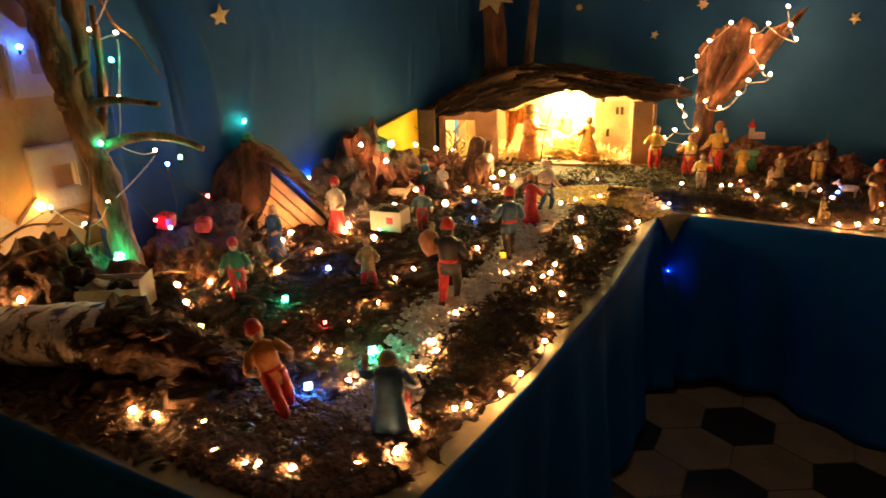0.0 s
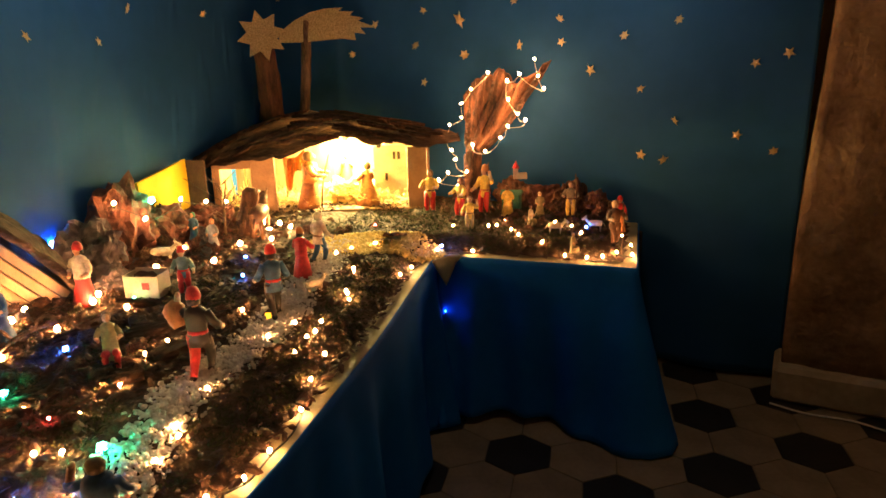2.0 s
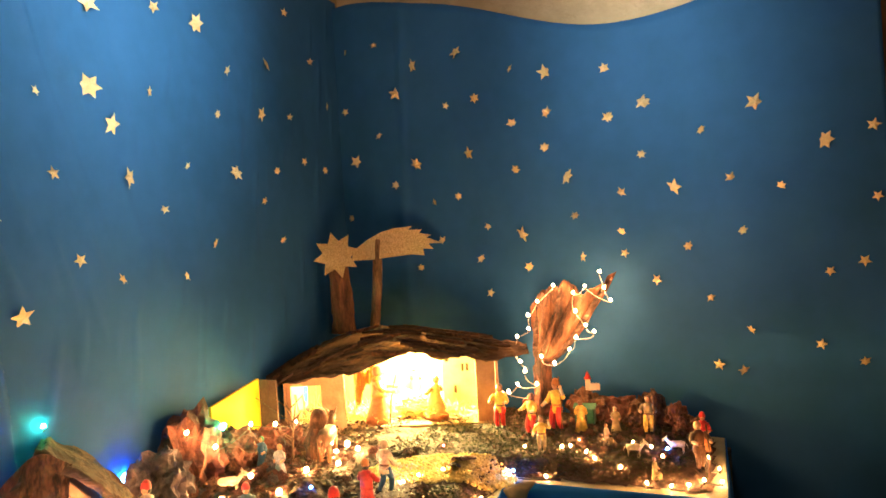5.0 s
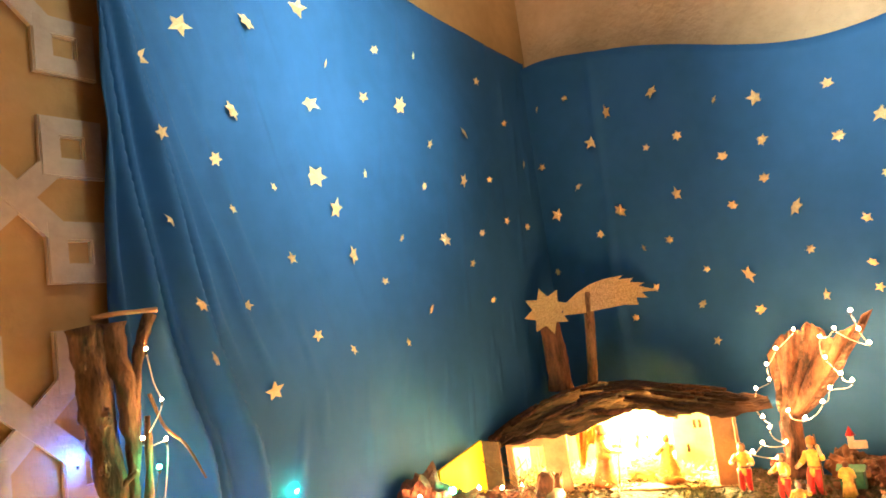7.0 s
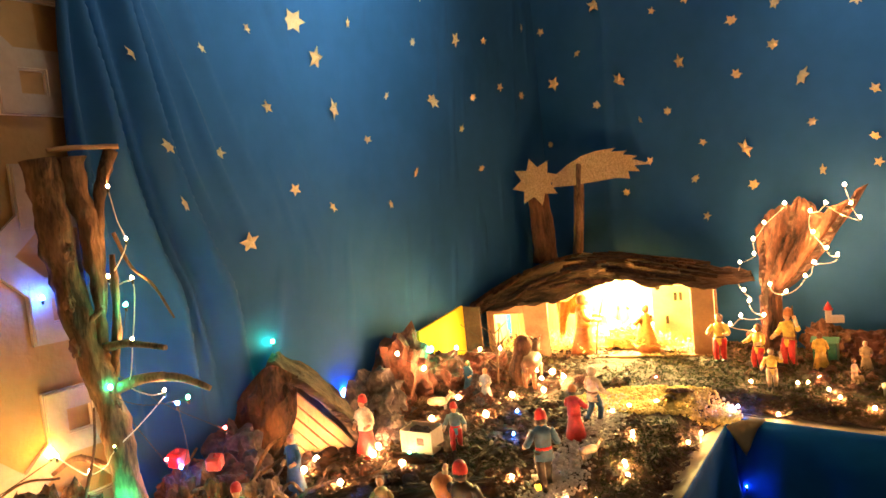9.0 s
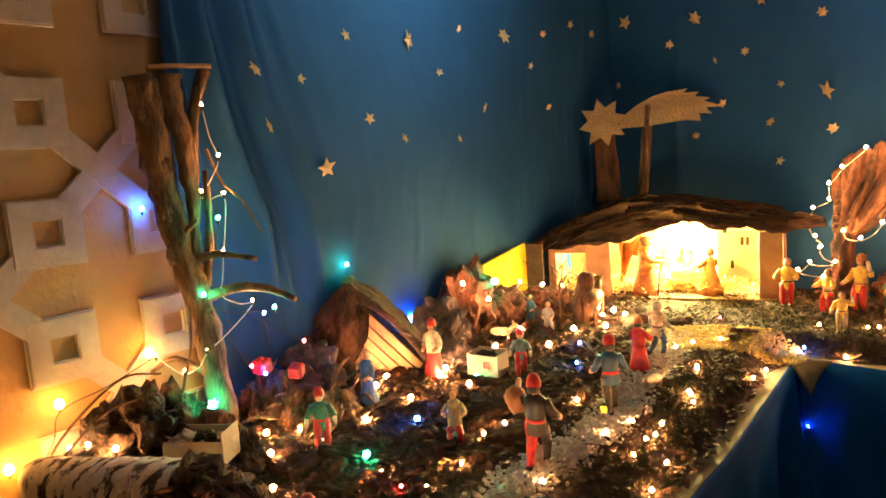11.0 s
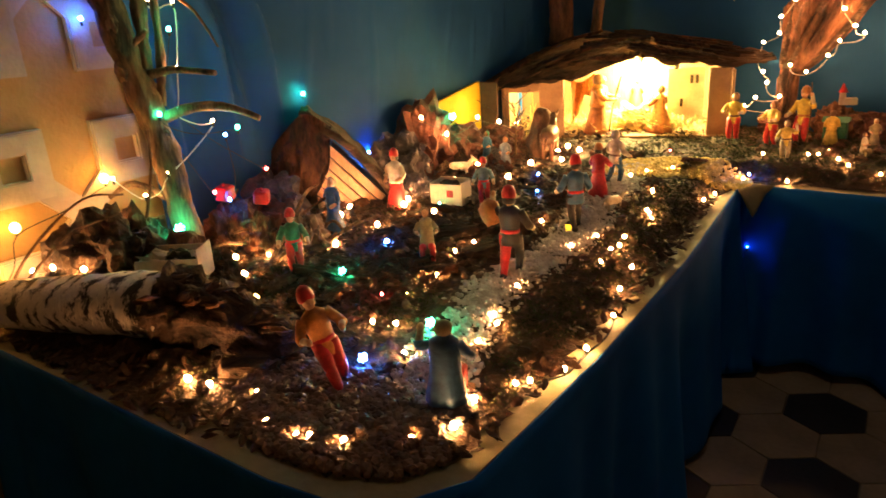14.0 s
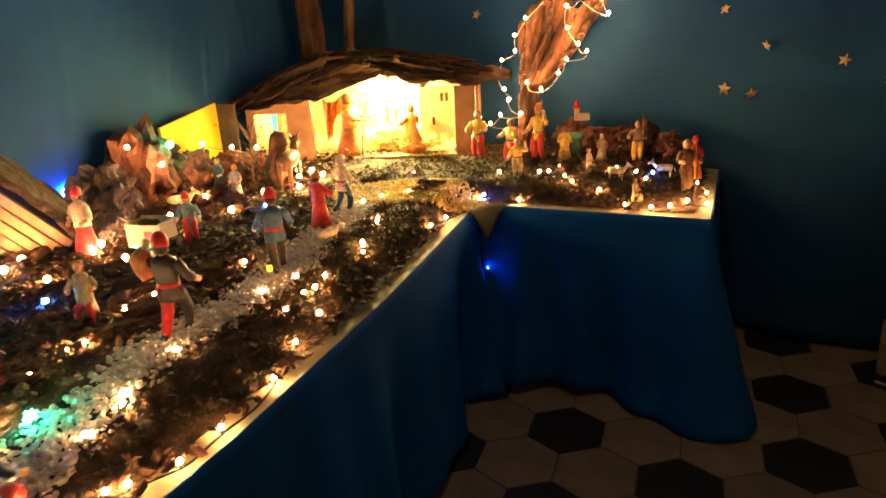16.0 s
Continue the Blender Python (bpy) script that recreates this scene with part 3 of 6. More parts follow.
STONES = []
for k in range(6):
    bm = bmesh.new()
    lump(bm, (0, 0, 0), (1, 1, 1), k + 1, 0.35, 1.3, 1)
    bm.verts.index_update()
    STONES.append(([tuple(v.co) for v in bm.verts], [tuple(v.index for v in f.verts) for f in bm.faces]))
    bm.free()
BLADES = []
for k in range(5):
    rr = random.Random(k)
    vs, fs = [], []
    for b in range(5):
        a, l, w = rr.uniform(0, 6.28), rr.uniform(0.6, 1.2), 0.13
        d, s = Vector((math.cos(a), math.sin(a), rr.uniform(0.4, 1.6))).normalized(), Vector((-math.sin(a), math.cos(a), 0))
        n0 = len(vs)
        vs += [tuple(s * w), tuple(-s * w), tuple(d * l * 0.6 - s * w * 0.8), tuple(d * l * 0.6 + s * w * 0.8), tuple(d * l + Vector((0, 0, -0.2)))]
        fs += [(n0, n0 + 1, n0 + 2, n0 + 3), (n0 + 3, n0 + 2, n0 + 4)]
    BLADES.append((vs, fs))
FLAKES = []
for k in range(5):
    rr = random.Random(k + 20)
    n = 7
    vs = [(math.cos(6.283 * a / n) * rr.uniform(0.7, 1.2), math.sin(6.283 * a / n) * rr.uniform(0.4, 0.8), rr.uniform(-0.25, 0.25)) for a in range(n)] + [(0, 0, 0.35)]
    FLAKES.append((vs, [(a, (a + 1) % n, n) for a in range(n)] + [tuple(range(n))[::-1]]))

def pebbled(x, y):
    return ((x + 0.68) / 0.27) ** 2 + ((y - 0.99) / 0.135) ** 2 < 1


rnd = random.Random(11)
places = []
while len(places) < 5200:
    k = rnd.randrange(len(PATHWAY))
    p = PATHWAY[k]
    w = 0.085 + 0.02 * math.sin(k * 0.9)
    x, y = p.x + rnd.gauss(0, w * 0.55), p.y + rnd.gauss(0, 0.05)
    if inside(x, y, 0.09) and path_gap(x, y) < w:
        s = rnd.uniform(0.004, 0.009)
        places.append((x, y, top_z(x, y) + rnd.uniform(0.0, 0.008), s, len(places)))
chips("gravel", places, GRAVEL, STONES, "white gravel path winding through the crib", "gravel")
places = []
while len(places) < 2600:
    x, y = rnd.uniform(-1.55, -0.75), rnd.uniform(2.55, 3.25)
    if yard(x, y) < 1:
        places.append((x, y, top_z(x, y) + rnd.uniform(0, 0.008), rnd.uniform(0.005, 0.010), len(places)))
chips("gravel", places, YARD_GRAVEL, STONES, "gravel yard before the stable, tinted yellow as if lamplit", "gravel")
places = []
while len(places) < 2300:
    x, y = rnd.uniform(-0.96, -0.40), rnd.uniform(0.82, 1.15)
    if inside(x, y, 0.05) and pebbled(x, y):
        places.append((x, y, top_z(x, y) + rnd.uniform(0.002, 0.012), rnd.uniform(0.009, 0.0155), len(places)))
chips("pebbles", places, PEBBLE, STONES, "round brown pebbles at the table's front corner", "pebbles")

# moss: a strip along the free edges and patches between the paths
places = []
while len(places) < 15000:
    x, y = rnd.uniform(-2.4, -0.05), rnd.uniform(0.8, 3.9)
    if not inside(x, y, 0.06) or yard(x, y) < 1 or pebbled(x, y):
        continue
    e, g = edge_gap(x, y), path_gap(x, y)
    want = 0.0
    if e < 0.26 and y > 1.2 and g > 0.09:
        want = 1.0 if noise.noise(Vector((x * 6, y * 6, 5))) > -0.25 else 0.25
    elif y > 2.7 and x > -1.5:
        want = 0.7
    elif noise.noise(Vector((x * 3.5, y * 3.5, 1))) > 0.08 and g > 0.1:
        want = 0.6
    if rnd.random() < want:
        places.append((x, y, top_z(x, y) + rnd.uniform(0.0, 0.012) + 0.012 * max(0, noise.noise(Vector((x * 9, y * 9, 0)))), rnd.uniform(0.007, 0.017), len(places)))
chips("moss", places, MOSS, BLADES, "tufts of dark green moss on the table", "moss")
places = []
while len(places) < 6500:
    x, y = rnd.uniform(-2.3, -0.3), rnd.uniform(0.65, 3.6)
    if inside(x, y, 0.022 if x > -0.85 else 0.004) and path_gap(x, y) > 0.08 and not pebbled(x, y) and yard(x, y) > 1 and rnd.random() < (0.08 if y > 2.7 and x > -1.65 else 1.0 if x < -1.0 or edge_gap(x, y) < 0.07 else 0.35):
        places.append((x, y, top_z(x, y) + rnd.uniform(0.004, 0.02), rnd.uniform(0.008, 0.022), len(places)))
chips("bark_chips", places, LEAF, FLAKES, "dry leaves and bark chips scattered on the earth", "bark chips")

# loose cork bark pieces
rnd = random.Random(5)


def bark_piece(place, size, seed, mat=CORK):
    bm = bmesh.new()
    n, mlen = 9, 7
    g = {}
    for i in range(n):
        for j in range(mlen):
            a, l = (i / (n - 1) - 0.5) * 1.9, (j / (mlen - 1) - 0.5) * 2
            w = 1 - 0.35 * abs(l) ** 2.5 + 0.15 * noise.noise(Vector((i * 0.4, j * 0.5, seed)))
            r = 1 + 0.16 * noise.noise(Vector((i * 0.7, j * 0.8, seed + 4)))
            g[i, j] = bm.verts.new((l * size[0], math.sin(a) * size[1] * w * r, (math.cos(a) * r - 0.5) * size[2]))
    for i in range(n - 1):
        for j in range(mlen - 1):
            bm.faces.new((g[i, j], g[i + 1, j], g[i + 1, j + 1], g[i, j + 1]))
    g2 = bmesh.ops.solidify(bm, geom=bm.faces[:], thickness=0.008)
    ob = obj("bark_piece", bm, mat)
    ob.matrix_world = place
    return tagged(ob, "curved piece of rough cork bark lying on moss", "bark", "loose bark pieces")


for k in range(80):
    for _ in range(50):
        x, y = rnd.uniform(-2.15, -1.05), rnd.uniform(1.0, 3.0)
        if inside(x, y, 0.12) and path_gap(x, y) > 0.17:
            break
    s = rnd.uniform(0.035, 0.075)
    bark_piece(pose(x, y, top_z(x, y) + s * 0.12, rnd.uniform(-12, 12), rnd.uniform(-18, 18), rnd.uniform(0, 360)), (s, s * 0.7, s * 0.65), k, CORK if k % 3 else BARK)


def rock(x, y, size, seed, mat, label):
    bm = bmesh.new()
    lump(bm, (0, 0, size[2] * 0.55), size, seed, 0.40, 1.7, 4, ridge=0.4)
    ob = obj("rock", bm, mat)
    ob.matrix_world = pose(x, y, top_z(x, y) - 0.02, 0, 0, seed * 47)
    return tagged(ob, label, "rock", "rocks along the backdrop")


def left_rock(u, off, size, seed, mat, label):
    p = on_left(u, 0, off)
    return rock(p.x, p.y, size, seed, mat, label)


left_rock(1.58, 0.17, (0.12, 0.10, 0.14), 1, ROCK_GREY, "grey crumpled rock against the blue cloth")
left_rock(1.80, 0.15, (0.13, 0.12, 0.20), 2, ROCK, "tall reddish rock beside the stable")
left_rock(1.97, 0.22, (0.11, 0.11, 0.11), 3, ROCK, "reddish rock beside the stable")
left_rock(2.20, 0.30, (0.12, 0.09, 0.09), 4, ROCK, "low reddish rock before the stable")
left_rock(1.45, 0.36, (0.08, 0.08, 0.07), 5, ROCK_GREY, "small grey rock among the moss")
left_rock(0.95, 0.10, (0.09, 0.12, 0.12), 6, ROCK_GREY, "dark rock behind the driftwood")
left_rock(0.78, 0.16, (0.10, 0.12, 0.10), 7, ROCK, "brown rock beside the driftwood")
for k, (x, y, s) in enumerate(((-0.84, 3.86, 0.11), (-0.68, 3.84, 0.10), (-0.54, 3.83, 0.11), (-0.40, 3.80, 0.09), (-0.31, 3.74, 0.07), (-1.08, 3.82, 0.09), (-0.55, 3.72, 0.07), (-0.34, 3.68, 0.06))):
    rock(x, y, (s * 1.1, s * 0.7, s * 0.9), k + 11, ROCK if k % 2 else BARK, "brown crumpled paper rock behind the figures")


rnd = random.Random(8)
SMALL = []
for k in range(5):
    bm = bmesh.new()
    lump(bm, (0, 0, 0.3), (1.0, 0.85, 0.75), k + 30, 0.5, 1.8, 2, ridge=0.7)
    me = bpy.data.meshes.new("small_stone")
    bm.to_mesh(me)
    bm.free()
    me.materials.append((ROCK, CORK, ROCK_GREY, BARK, ROCK)[k])
    SMALL.append(me)
for k in range(190):
    for _ in range(60):
        x, y = (rnd.uniform(-2.2, -1.0), rnd.uniform(0.95, 3.1)) if k < 120 else (rnd.uniform(-1.0, -0.12), rnd.uniform(3.3, 3.86))
        if inside(x, y, 0.1) and path_gap(x, y) > 0.14 and yard(x, y) > 1.3:
            break
    r_ = rnd.uniform(0.012, 0.038)
    ob = new("small_stone", SMALL[k % 5])
    ob.matrix_world = pose(x, y, top_z(x, y) - r_ * 0.1, 0, 0, rnd.uniform(0, 360)) @ Matrix.Diagonal((r_, r_, r_, 1))
    tagged(ob, "small rough brown stone lying in the mulch", "stone", "small stones in the village")


# crumpled paper scraps and bark heaped against the rocks
rnd = random.Random(51)
SCRAP = []
for k in range(8):
    bm = bmesh.new()
    lump(bm, (0, 0, 0), (1.0, 0.7, 0.55), k + 80, 0.5, 1.5, 3, ridge=0.8)
    me = bpy.data.meshes.new("scrap")
    bm.to_mesh(me)
    bm.free()
    me.materials.append((ROCK, ROCK_GREY, BARK, ROCK, CORK, DRIFT, ROCK, ROCK_GREY)[k])
    SCRAP.append(me)
for k in range(120):
    u, off = rnd.uniform(1.52, 2.42), 0.08 + 0.42 * rnd.random() ** 1.5
    p = on_left(u, 0, off)
    if not inside(p.x, p.y, 0.05):
        continue
    rise = 0.17 * math.exp(-((u - 1.86) / 0.28) ** 2) * math.exp(-((off - 0.12) / 0.16) ** 2)
    r_ = rnd.uniform(0.018, 0.050)
    ob = new("scrap", SCRAP[k % 8])
    ob.matrix_world = pose(p.x, p.y, top_z(p.x, p.y) + rise * rnd.uniform(0.3, 1.0) + r_ * 0.3, rnd.uniform(-50, 50), rnd.uniform(-50, 50), rnd.uniform(0, 360)) @ Matrix.Diagonal((r_, r_, r_, 1))
    tagged(ob, "crumpled scrap of painted paper or bark among rocks", "scrap", "crumpled scraps by the rocks")


# ---- logs and driftwood ----
log = tagged(empty("birch_log"), "birch log with white bark at the table's front edge", "log")
bm = bmesh.new()
pts = smooth_line([(-1.69, 0.665, 0.822), (-1.50, 0.755, 0.845), (-1.33, 0.85, 0.862), (-1.21, 0.92, 0.868)], 6)
tube(bm, pts, [0.062 + 0.018 * i / len(pts) for i in range(len(pts))], 22, 0, 0.10, 1)
part("white_trunk", bm, BIRCH, log, "white birch bark with dark scars")
bm = bmesh.new()
pts = smooth_line([(-1.215, 0.917, 0.868), (-1.10, 0.985, 0.850), (-1.00, 1.05, 0.808), (-0.93, 1.09, 0.785)], 8)
tube(bm, pts, [0.080 - 0.055 * (i / len(pts)) ** 1.1 for i in range(len(pts))], 26, 0, 0.75, 2)
part("dark_trunk", bm, CORK, log, "dark peeling bark end")
rnd = random.Random(31)
for k in range(34):
    a = rnd.random()
    an = rnd.uniform(0.2, 3.4)
    p = pts[int(a * (len(pts) - 1))]
    r_ = 0.078 - 0.045 * a
    bm = bmesh.new()
    lump(bm, (0, 0, 0), (rnd.uniform(0.02, 0.045), rnd.uniform(0.012, 0.022), rnd.uniform(0.006, 0.012)), k + 3, 0.6, 2.0, 2)
    ob = part("bark_scale", bm, BARK if k % 3 == 0 else CORK, log)
    ob.matrix_local = Matrix.Translation(p + Vector((0.5 * math.cos(an), -0.86 * math.cos(an), math.sin(an))) * r_) @ pose(0, 0, 0, rnd.uniform(-30, 30), rnd.uniform(-30, 30), 32 + rnd.uniform(-30, 30))
# clods of earth and bark that bury the log's dark end
rnd = random.Random(32)
for k in range(30):
    x, y = rnd.uniform(-1.27, -0.90), 0
    y = 0.88 + (x + 1.27) * 0.55 + rnd.uniform(-0.09, 0.09)
    r_ = rnd.uniform(0.018, 0.042)
    bm = bmesh.new()
    lump(bm, (0, 0, r_ * 0.4), (r_ * 1.3, r_, r_ * 0.8), k + 11, 0.6, 2.2, 2)
    ob = obj("clod", bm, SOIL if k % 2 else CORK)
    ob.matrix_world = pose(x, y, top_z(x, y) - 0.004, 0, 0, rnd.uniform(0, 360))
    tagged(ob, "dark clod of earth beside the birch log", "earth clod", "clods of earth")

drift = tagged(empty("driftwood_trunk"), "upright weathered driftwood trunk with broken branches", "driftwood")
bm = bmesh.new()
pts = smooth_line([(-1.66, 1.15, 0.79), (-1.68, 1.143, 1.00), (-1.70, 1.135, 1.155), (-1.71, 1.115, 1.284), (-1.715, 1.09, 1.42), (-1.72, 1.066, 1.57), (-1.72, 1.060, 1.72), (-1.72, 1.042, 1.872)], 6)
tube(bm, pts, [0.037 + 0.004 * math.sin(i * 0.8) + 0.005 * ease((i - 26) / 12) for i in range(len(pts))], 22, 0, 0.42, 3)
part("trunk", bm, DRIFT, drift)
for k, (line_, r0, r1) in enumerate((
        ([(-1.70, 1.13, 1.36), (-1.705, 1.145, 1.50), (-1.71, 1.143, 1.60), (-1.715, 1.140, 1.70), (-1.72, 1.122, 1.78), (-1.72, 1.116, 1.875)], 0.016, 0.036),
        ([(-1.70, 1.150, 1.50), (-1.705, 1.160, 1.62), (-1.71, 1.172, 1.736), (-1.715, 1.195, 1.82), (-1.72, 1.224, 1.892)], 0.012, 0.017),
        ([(-1.69, 1.15, 1.26), (-1.685, 1.175, 1.42), (-1.69, 1.185, 1.60)], 0.012, 0.009))):
    bm = bmesh.new()
    pts = smooth_line(line_, 6)
    n_ = len(pts) - 1
    tube(bm, pts, [r0 + (r1 - r0) * ease(i / n_) + 0.002 * math.sin(i * 1.3 + k) for i in range(n_ + 1)], 16, 0, 0.45, k + 6)
    part("limb", bm, DRIFT, drift)
for k, (a_, z_, h_) in enumerate(((0.4, 1.76, 0.014), (2.2, 1.62, 0.018), (1.2, 1.48, 0.016), (0.1, 1.36, 0.02), (1.7, 1.18, 0.014), (0.9, 1.06, 0.018))):
    bm = bmesh.new()
    lump(bm, (0, 0, 0), (h_, h_, h_ * 1.5), k + 60, 0.4, 1.8, 3)
    ob = part("knot", bm, DRIFT, drift)
    c_ = 1.06 + 0.085 * ease((1.6 - z_) / 0.5)
    ob.matrix_local = Matrix.Translation((-1.712 + 0.03 * math.sin(a_), c_ - 0.026 * math.cos(a_), z_))
bm = bmesh.new()
tube(bm, smooth_line([(-1.705, 1.063, 1.893), (-1.71, 1.15, 1.901), (-1.705, 1.242, 1.900)], 5), [0.007] * 11, 8, 0, 0.3, 44)
part("cross_stick", bm, WOOD, drift, "pale stick laid across the cut tops")
for k, (line_, r0) in enumerate((
        ([(-1.70, 1.14, 1.345), (-1.62, 1.18, 1.355), (-1.505, 1.24, 1.342)], 0.014),
        ([(-1.70, 1.15, 1.225), (-1.62, 1.22, 1.25), (-1.55, 1.28, 1.245), (-1.478, 1.333, 1.212)], 0.017),
        ([(-1.72, 1.13, 1.43), (-1.70, 1.10, 1.42), (-1.66, 1.14, 1.46)], 0.014),
        ([(-1.69, 1.14, 0.98), (-1.74, 1.05, 1.05), (-1.76, 0.98, 1.02)], 0.012))):
    bm = bmesh.new()
    pts = smooth_line(line_, 5)
    tube(bm, pts, [r0 * (1 - 0.55 * i / len(pts)) for i in range(len(pts))], 8, 0, 0.3, k + 16)
    part("branch", bm, DRIFT, drift, "broken side branch")
bm = bmesh.new()
pts = smooth_line([(-1.708, 1.20, 1.66), (-1.69, 1.23, 1.56), (-1.64, 1.27, 1.50), (-1.595, 1.30, 1.405)], 5)
tube(bm, pts, [0.006 * (1 - 0.5 * i / len(pts)) for i in range(len(pts))], 6, 0, 0.3, 30)
part("twig", bm, TWIG, drift)

# dark bark mound with roots behind the birch log
for k, (x, y, s, mat) in enumerate(((-1.62, 0.93, 0.125, CORK), (-1.54, 1.04, 0.085, BARK), (-1.665, 0.83, 0.10, CORK), (-1.43, 1.12, 0.06, CORK), (-1.69, 1.02, 0.10, BARK))):
    bm = bmesh.new()
    lump(bm, (0, 0, s * 0.7), (s * 0.95, s * 0.8, s * 1.25), k + 41, 0.6, 2.0, 4)
    ob = obj("bark_mound", bm, mat)
    ob.matrix_world = pose(x, y, 0.765, 0, 0, k * 70)
    tagged(ob, "mound of dark bark behind the birch log", "bark", "bark mounds")
rnd = random.Random(33)
for k in range(26):
    an, r_ = rnd.uniform(0, 6.28), rnd.uniform(0.02, 0.10)
    x, y = -1.61 + r_ * math.cos(an), 0.93 + 1.3 * r_ * math.sin(an)
    bark_piece(pose(x, y, 1.0 - r_ * 1.6 + rnd.uniform(-0.03, 0.04), rnd.uniform(-50, 50), rnd.uniform(-50, 50), rnd.uniform(0, 360)), (rnd.uniform(0.025, 0.05), 0.022, 0.018), k + 200, (CORK, BARK, ROCK)[k % 3])
for k, line_ in enumerate(([(-1.70, 0.66, 0.83), (-1.67, 0.76, 0.96), (-1.62, 0.88, 1.06), (-1.58, 0.97, 1.06)], [(-1.68, 0.70, 0.85), (-1.60, 0.82, 0.98), (-1.55, 0.94, 1.02)], [(-1.60, 1.02, 0.98), (-1.61, 1.06, 1.10), (-1.60, 1.07, 1.21)], [(-1.86, 1.75, 0.83), (-1.60, 1.55, 0.86), (-1.45, 1.45, 0.83)])):
    bm = bmesh.new()
    pts = smooth_line(line_, 6)
    tube(bm, pts, [0.0045 - 0.002 * i / len(pts) for i in range(len(pts))], 6, 0, 0.6, k)
    tagged(obj("twig", bm, TWIG), "thin bent brown twig lying over the bark", "twig", "bent twigs")


# tangle of pale twigs at the driftwood's foot
rnd = random.Random(17)
for k in range(26):
    x, y = rnd.uniform(-1.78, -1.45), rnd.uniform(1.16, 1.55)
    z = top_z(x, y) + 0.01
    a, l = rnd.uniform(0, 6.28), rnd.uniform(0.10, 0.22)
    d = Vector((math.cos(a), math.sin(a), rnd.uniform(0.15, 0.7))) * l
    bend = Vector((rnd.uniform(-0.03, 0.03), rnd.uniform(-0.03, 0.03), rnd.uniform(0.0, 0.05)))
    bm = bmesh.new()
    p0 = Vector((x, y, z))
    pts = smooth_line([p0, p0 + d * 0.5 + bend, p0 + d], 5)
    tube(bm, pts, [rnd.uniform(0.006, 0.010) * (1 - 0.6 * i / len(pts)) for i in range(len(pts))], 6, 0, 0.4, k + 90)
    tagged(obj("crooked_twig", bm, DRIFT), "crooked pale twig in the tangle under the driftwood", "twig", "tangled twigs")


# ---- houses and boxes ----
def card_box(m, w, d, h, label, mat=CARD):
    ob = empty("card_house", m)
    tagged(ob, label, "box", "little card houses")
    bm = bmesh.new()
    box(bm, -w / 2, -d / 2, 0, w / 2, d / 2, h, 0.003)
    part("wall", bm, mat, ob)
    bm = bmesh.new()
    vs = [bm.verts.new(v) for v in ((-w / 2 - 0.008, -d / 2 - 0.008, h + 0.002), (w / 2 + 0.008, -d / 2 - 0.008, h + 0.002), (w / 2 + 0.008, d / 2 + 0.008, h + 0.002), (-w / 2 - 0.008, d / 2 + 0.008, h + 0.002), (-w / 2 - 0.008, 0, h + 0.02), (w / 2 + 0.008, 0, h + 0.02))]
    for q in ((0, 1, 5, 4), (2, 3, 4, 5), (3, 0, 4), (1, 2, 5), (3, 2, 1, 0)):
        bm.faces.new([vs[k] for k in q])
    part("roof", bm, STRAW if mat is CARD else mat, ob)
    bm = bmesh.new()
    box(bm, -0.012, -d / 2 - 0.002, 0.002, 0.012, -d / 2 + 0.001, h * 0.6)
    part("door", bm, DARKWOOD, ob)
    return ob


paper_box = tagged(empty("paper_box", pose(-1.435, 1.015, 0.85, 0, 0, 45)), "open white paper box filled with crumpled paper and moss", "box")
for k, (x0, y0, x1, y1, h_) in enumerate(((-0.08, -0.045, 0.08, -0.042, 0.062), (-0.08, 0.042, 0.08, 0.045, 0.075), (-0.083, -0.045, -0.080, 0.045, 0.055), (0.080, -0.045, 0.083, 0.045, 0.085))):
    bm = bmesh.new()
    box(bm, x0, y0, 0, x1, y1, h_)
    part("side", bm, CARD, paper_box)
bm = bmesh.new()
lump(bm, (0, 0, 0.035), (0.072, 0.036, 0.036), 71, 0.55, 3.0, 4)
part("filling", bm, CARD, paper_box, "crumpled pale paper")
bm = bmesh.new()
lump(bm, (0.02, -0.01, 0.055), (0.035, 0.025, 0.022), 72, 0.7, 3.0, 3)
part("moss_tuft", bm, MOSS, paper_box)
rock(-1.435, 1.015, (0.11, 0.09, 0.045), 64, CORK, "dark bark lump under the paper box")
rock(-1.565, 1.475, (0.075, 0.065, 0.085), 68, DRIFT, "pale block of crumpled paper rock")
crate = tagged(empty("paper_crate", pose(-1.52, 2.06, 0.80, 0, 0, 20)), "small open white paper crate with a red patch", "box")
for x0, y0, x1, y1, h_ in ((-0.06, -0.040, 0.06, -0.037, 0.075), (-0.06, 0.037, 0.06, 0.040, 0.085), (-0.063, -0.040, -0.060, 0.040, 0.078), (0.060, -0.040, 0.063, 0.040, 0.08)):
    bm = bmesh.new()
    box(bm, x0, y0, 0, x1, y1, h_)
    part("side", bm, CARD, crate)
bm = bmesh.new()
lump(bm, (0, 0, 0.045), (0.055, 0.032, 0.036), 75, 0.4, 2.6, 3)
part("filling", bm, LEAF, crate, "dry brown leaves")
bm = bmesh.new()
box(bm, 0.005, -0.0435, 0.03, 0.030, -0.0405, 0.055)
part("patch", bm, paint("red", (0.55, 0.02, 0.025)), crate, "red patch")
card_box(pose(-0.80, 3.70, 0.82, 0, 0, 12), 0.09, 0.07, 0.085, "small green box behind the shepherds", paint("green", (0.02, 0.17, 0.10)))
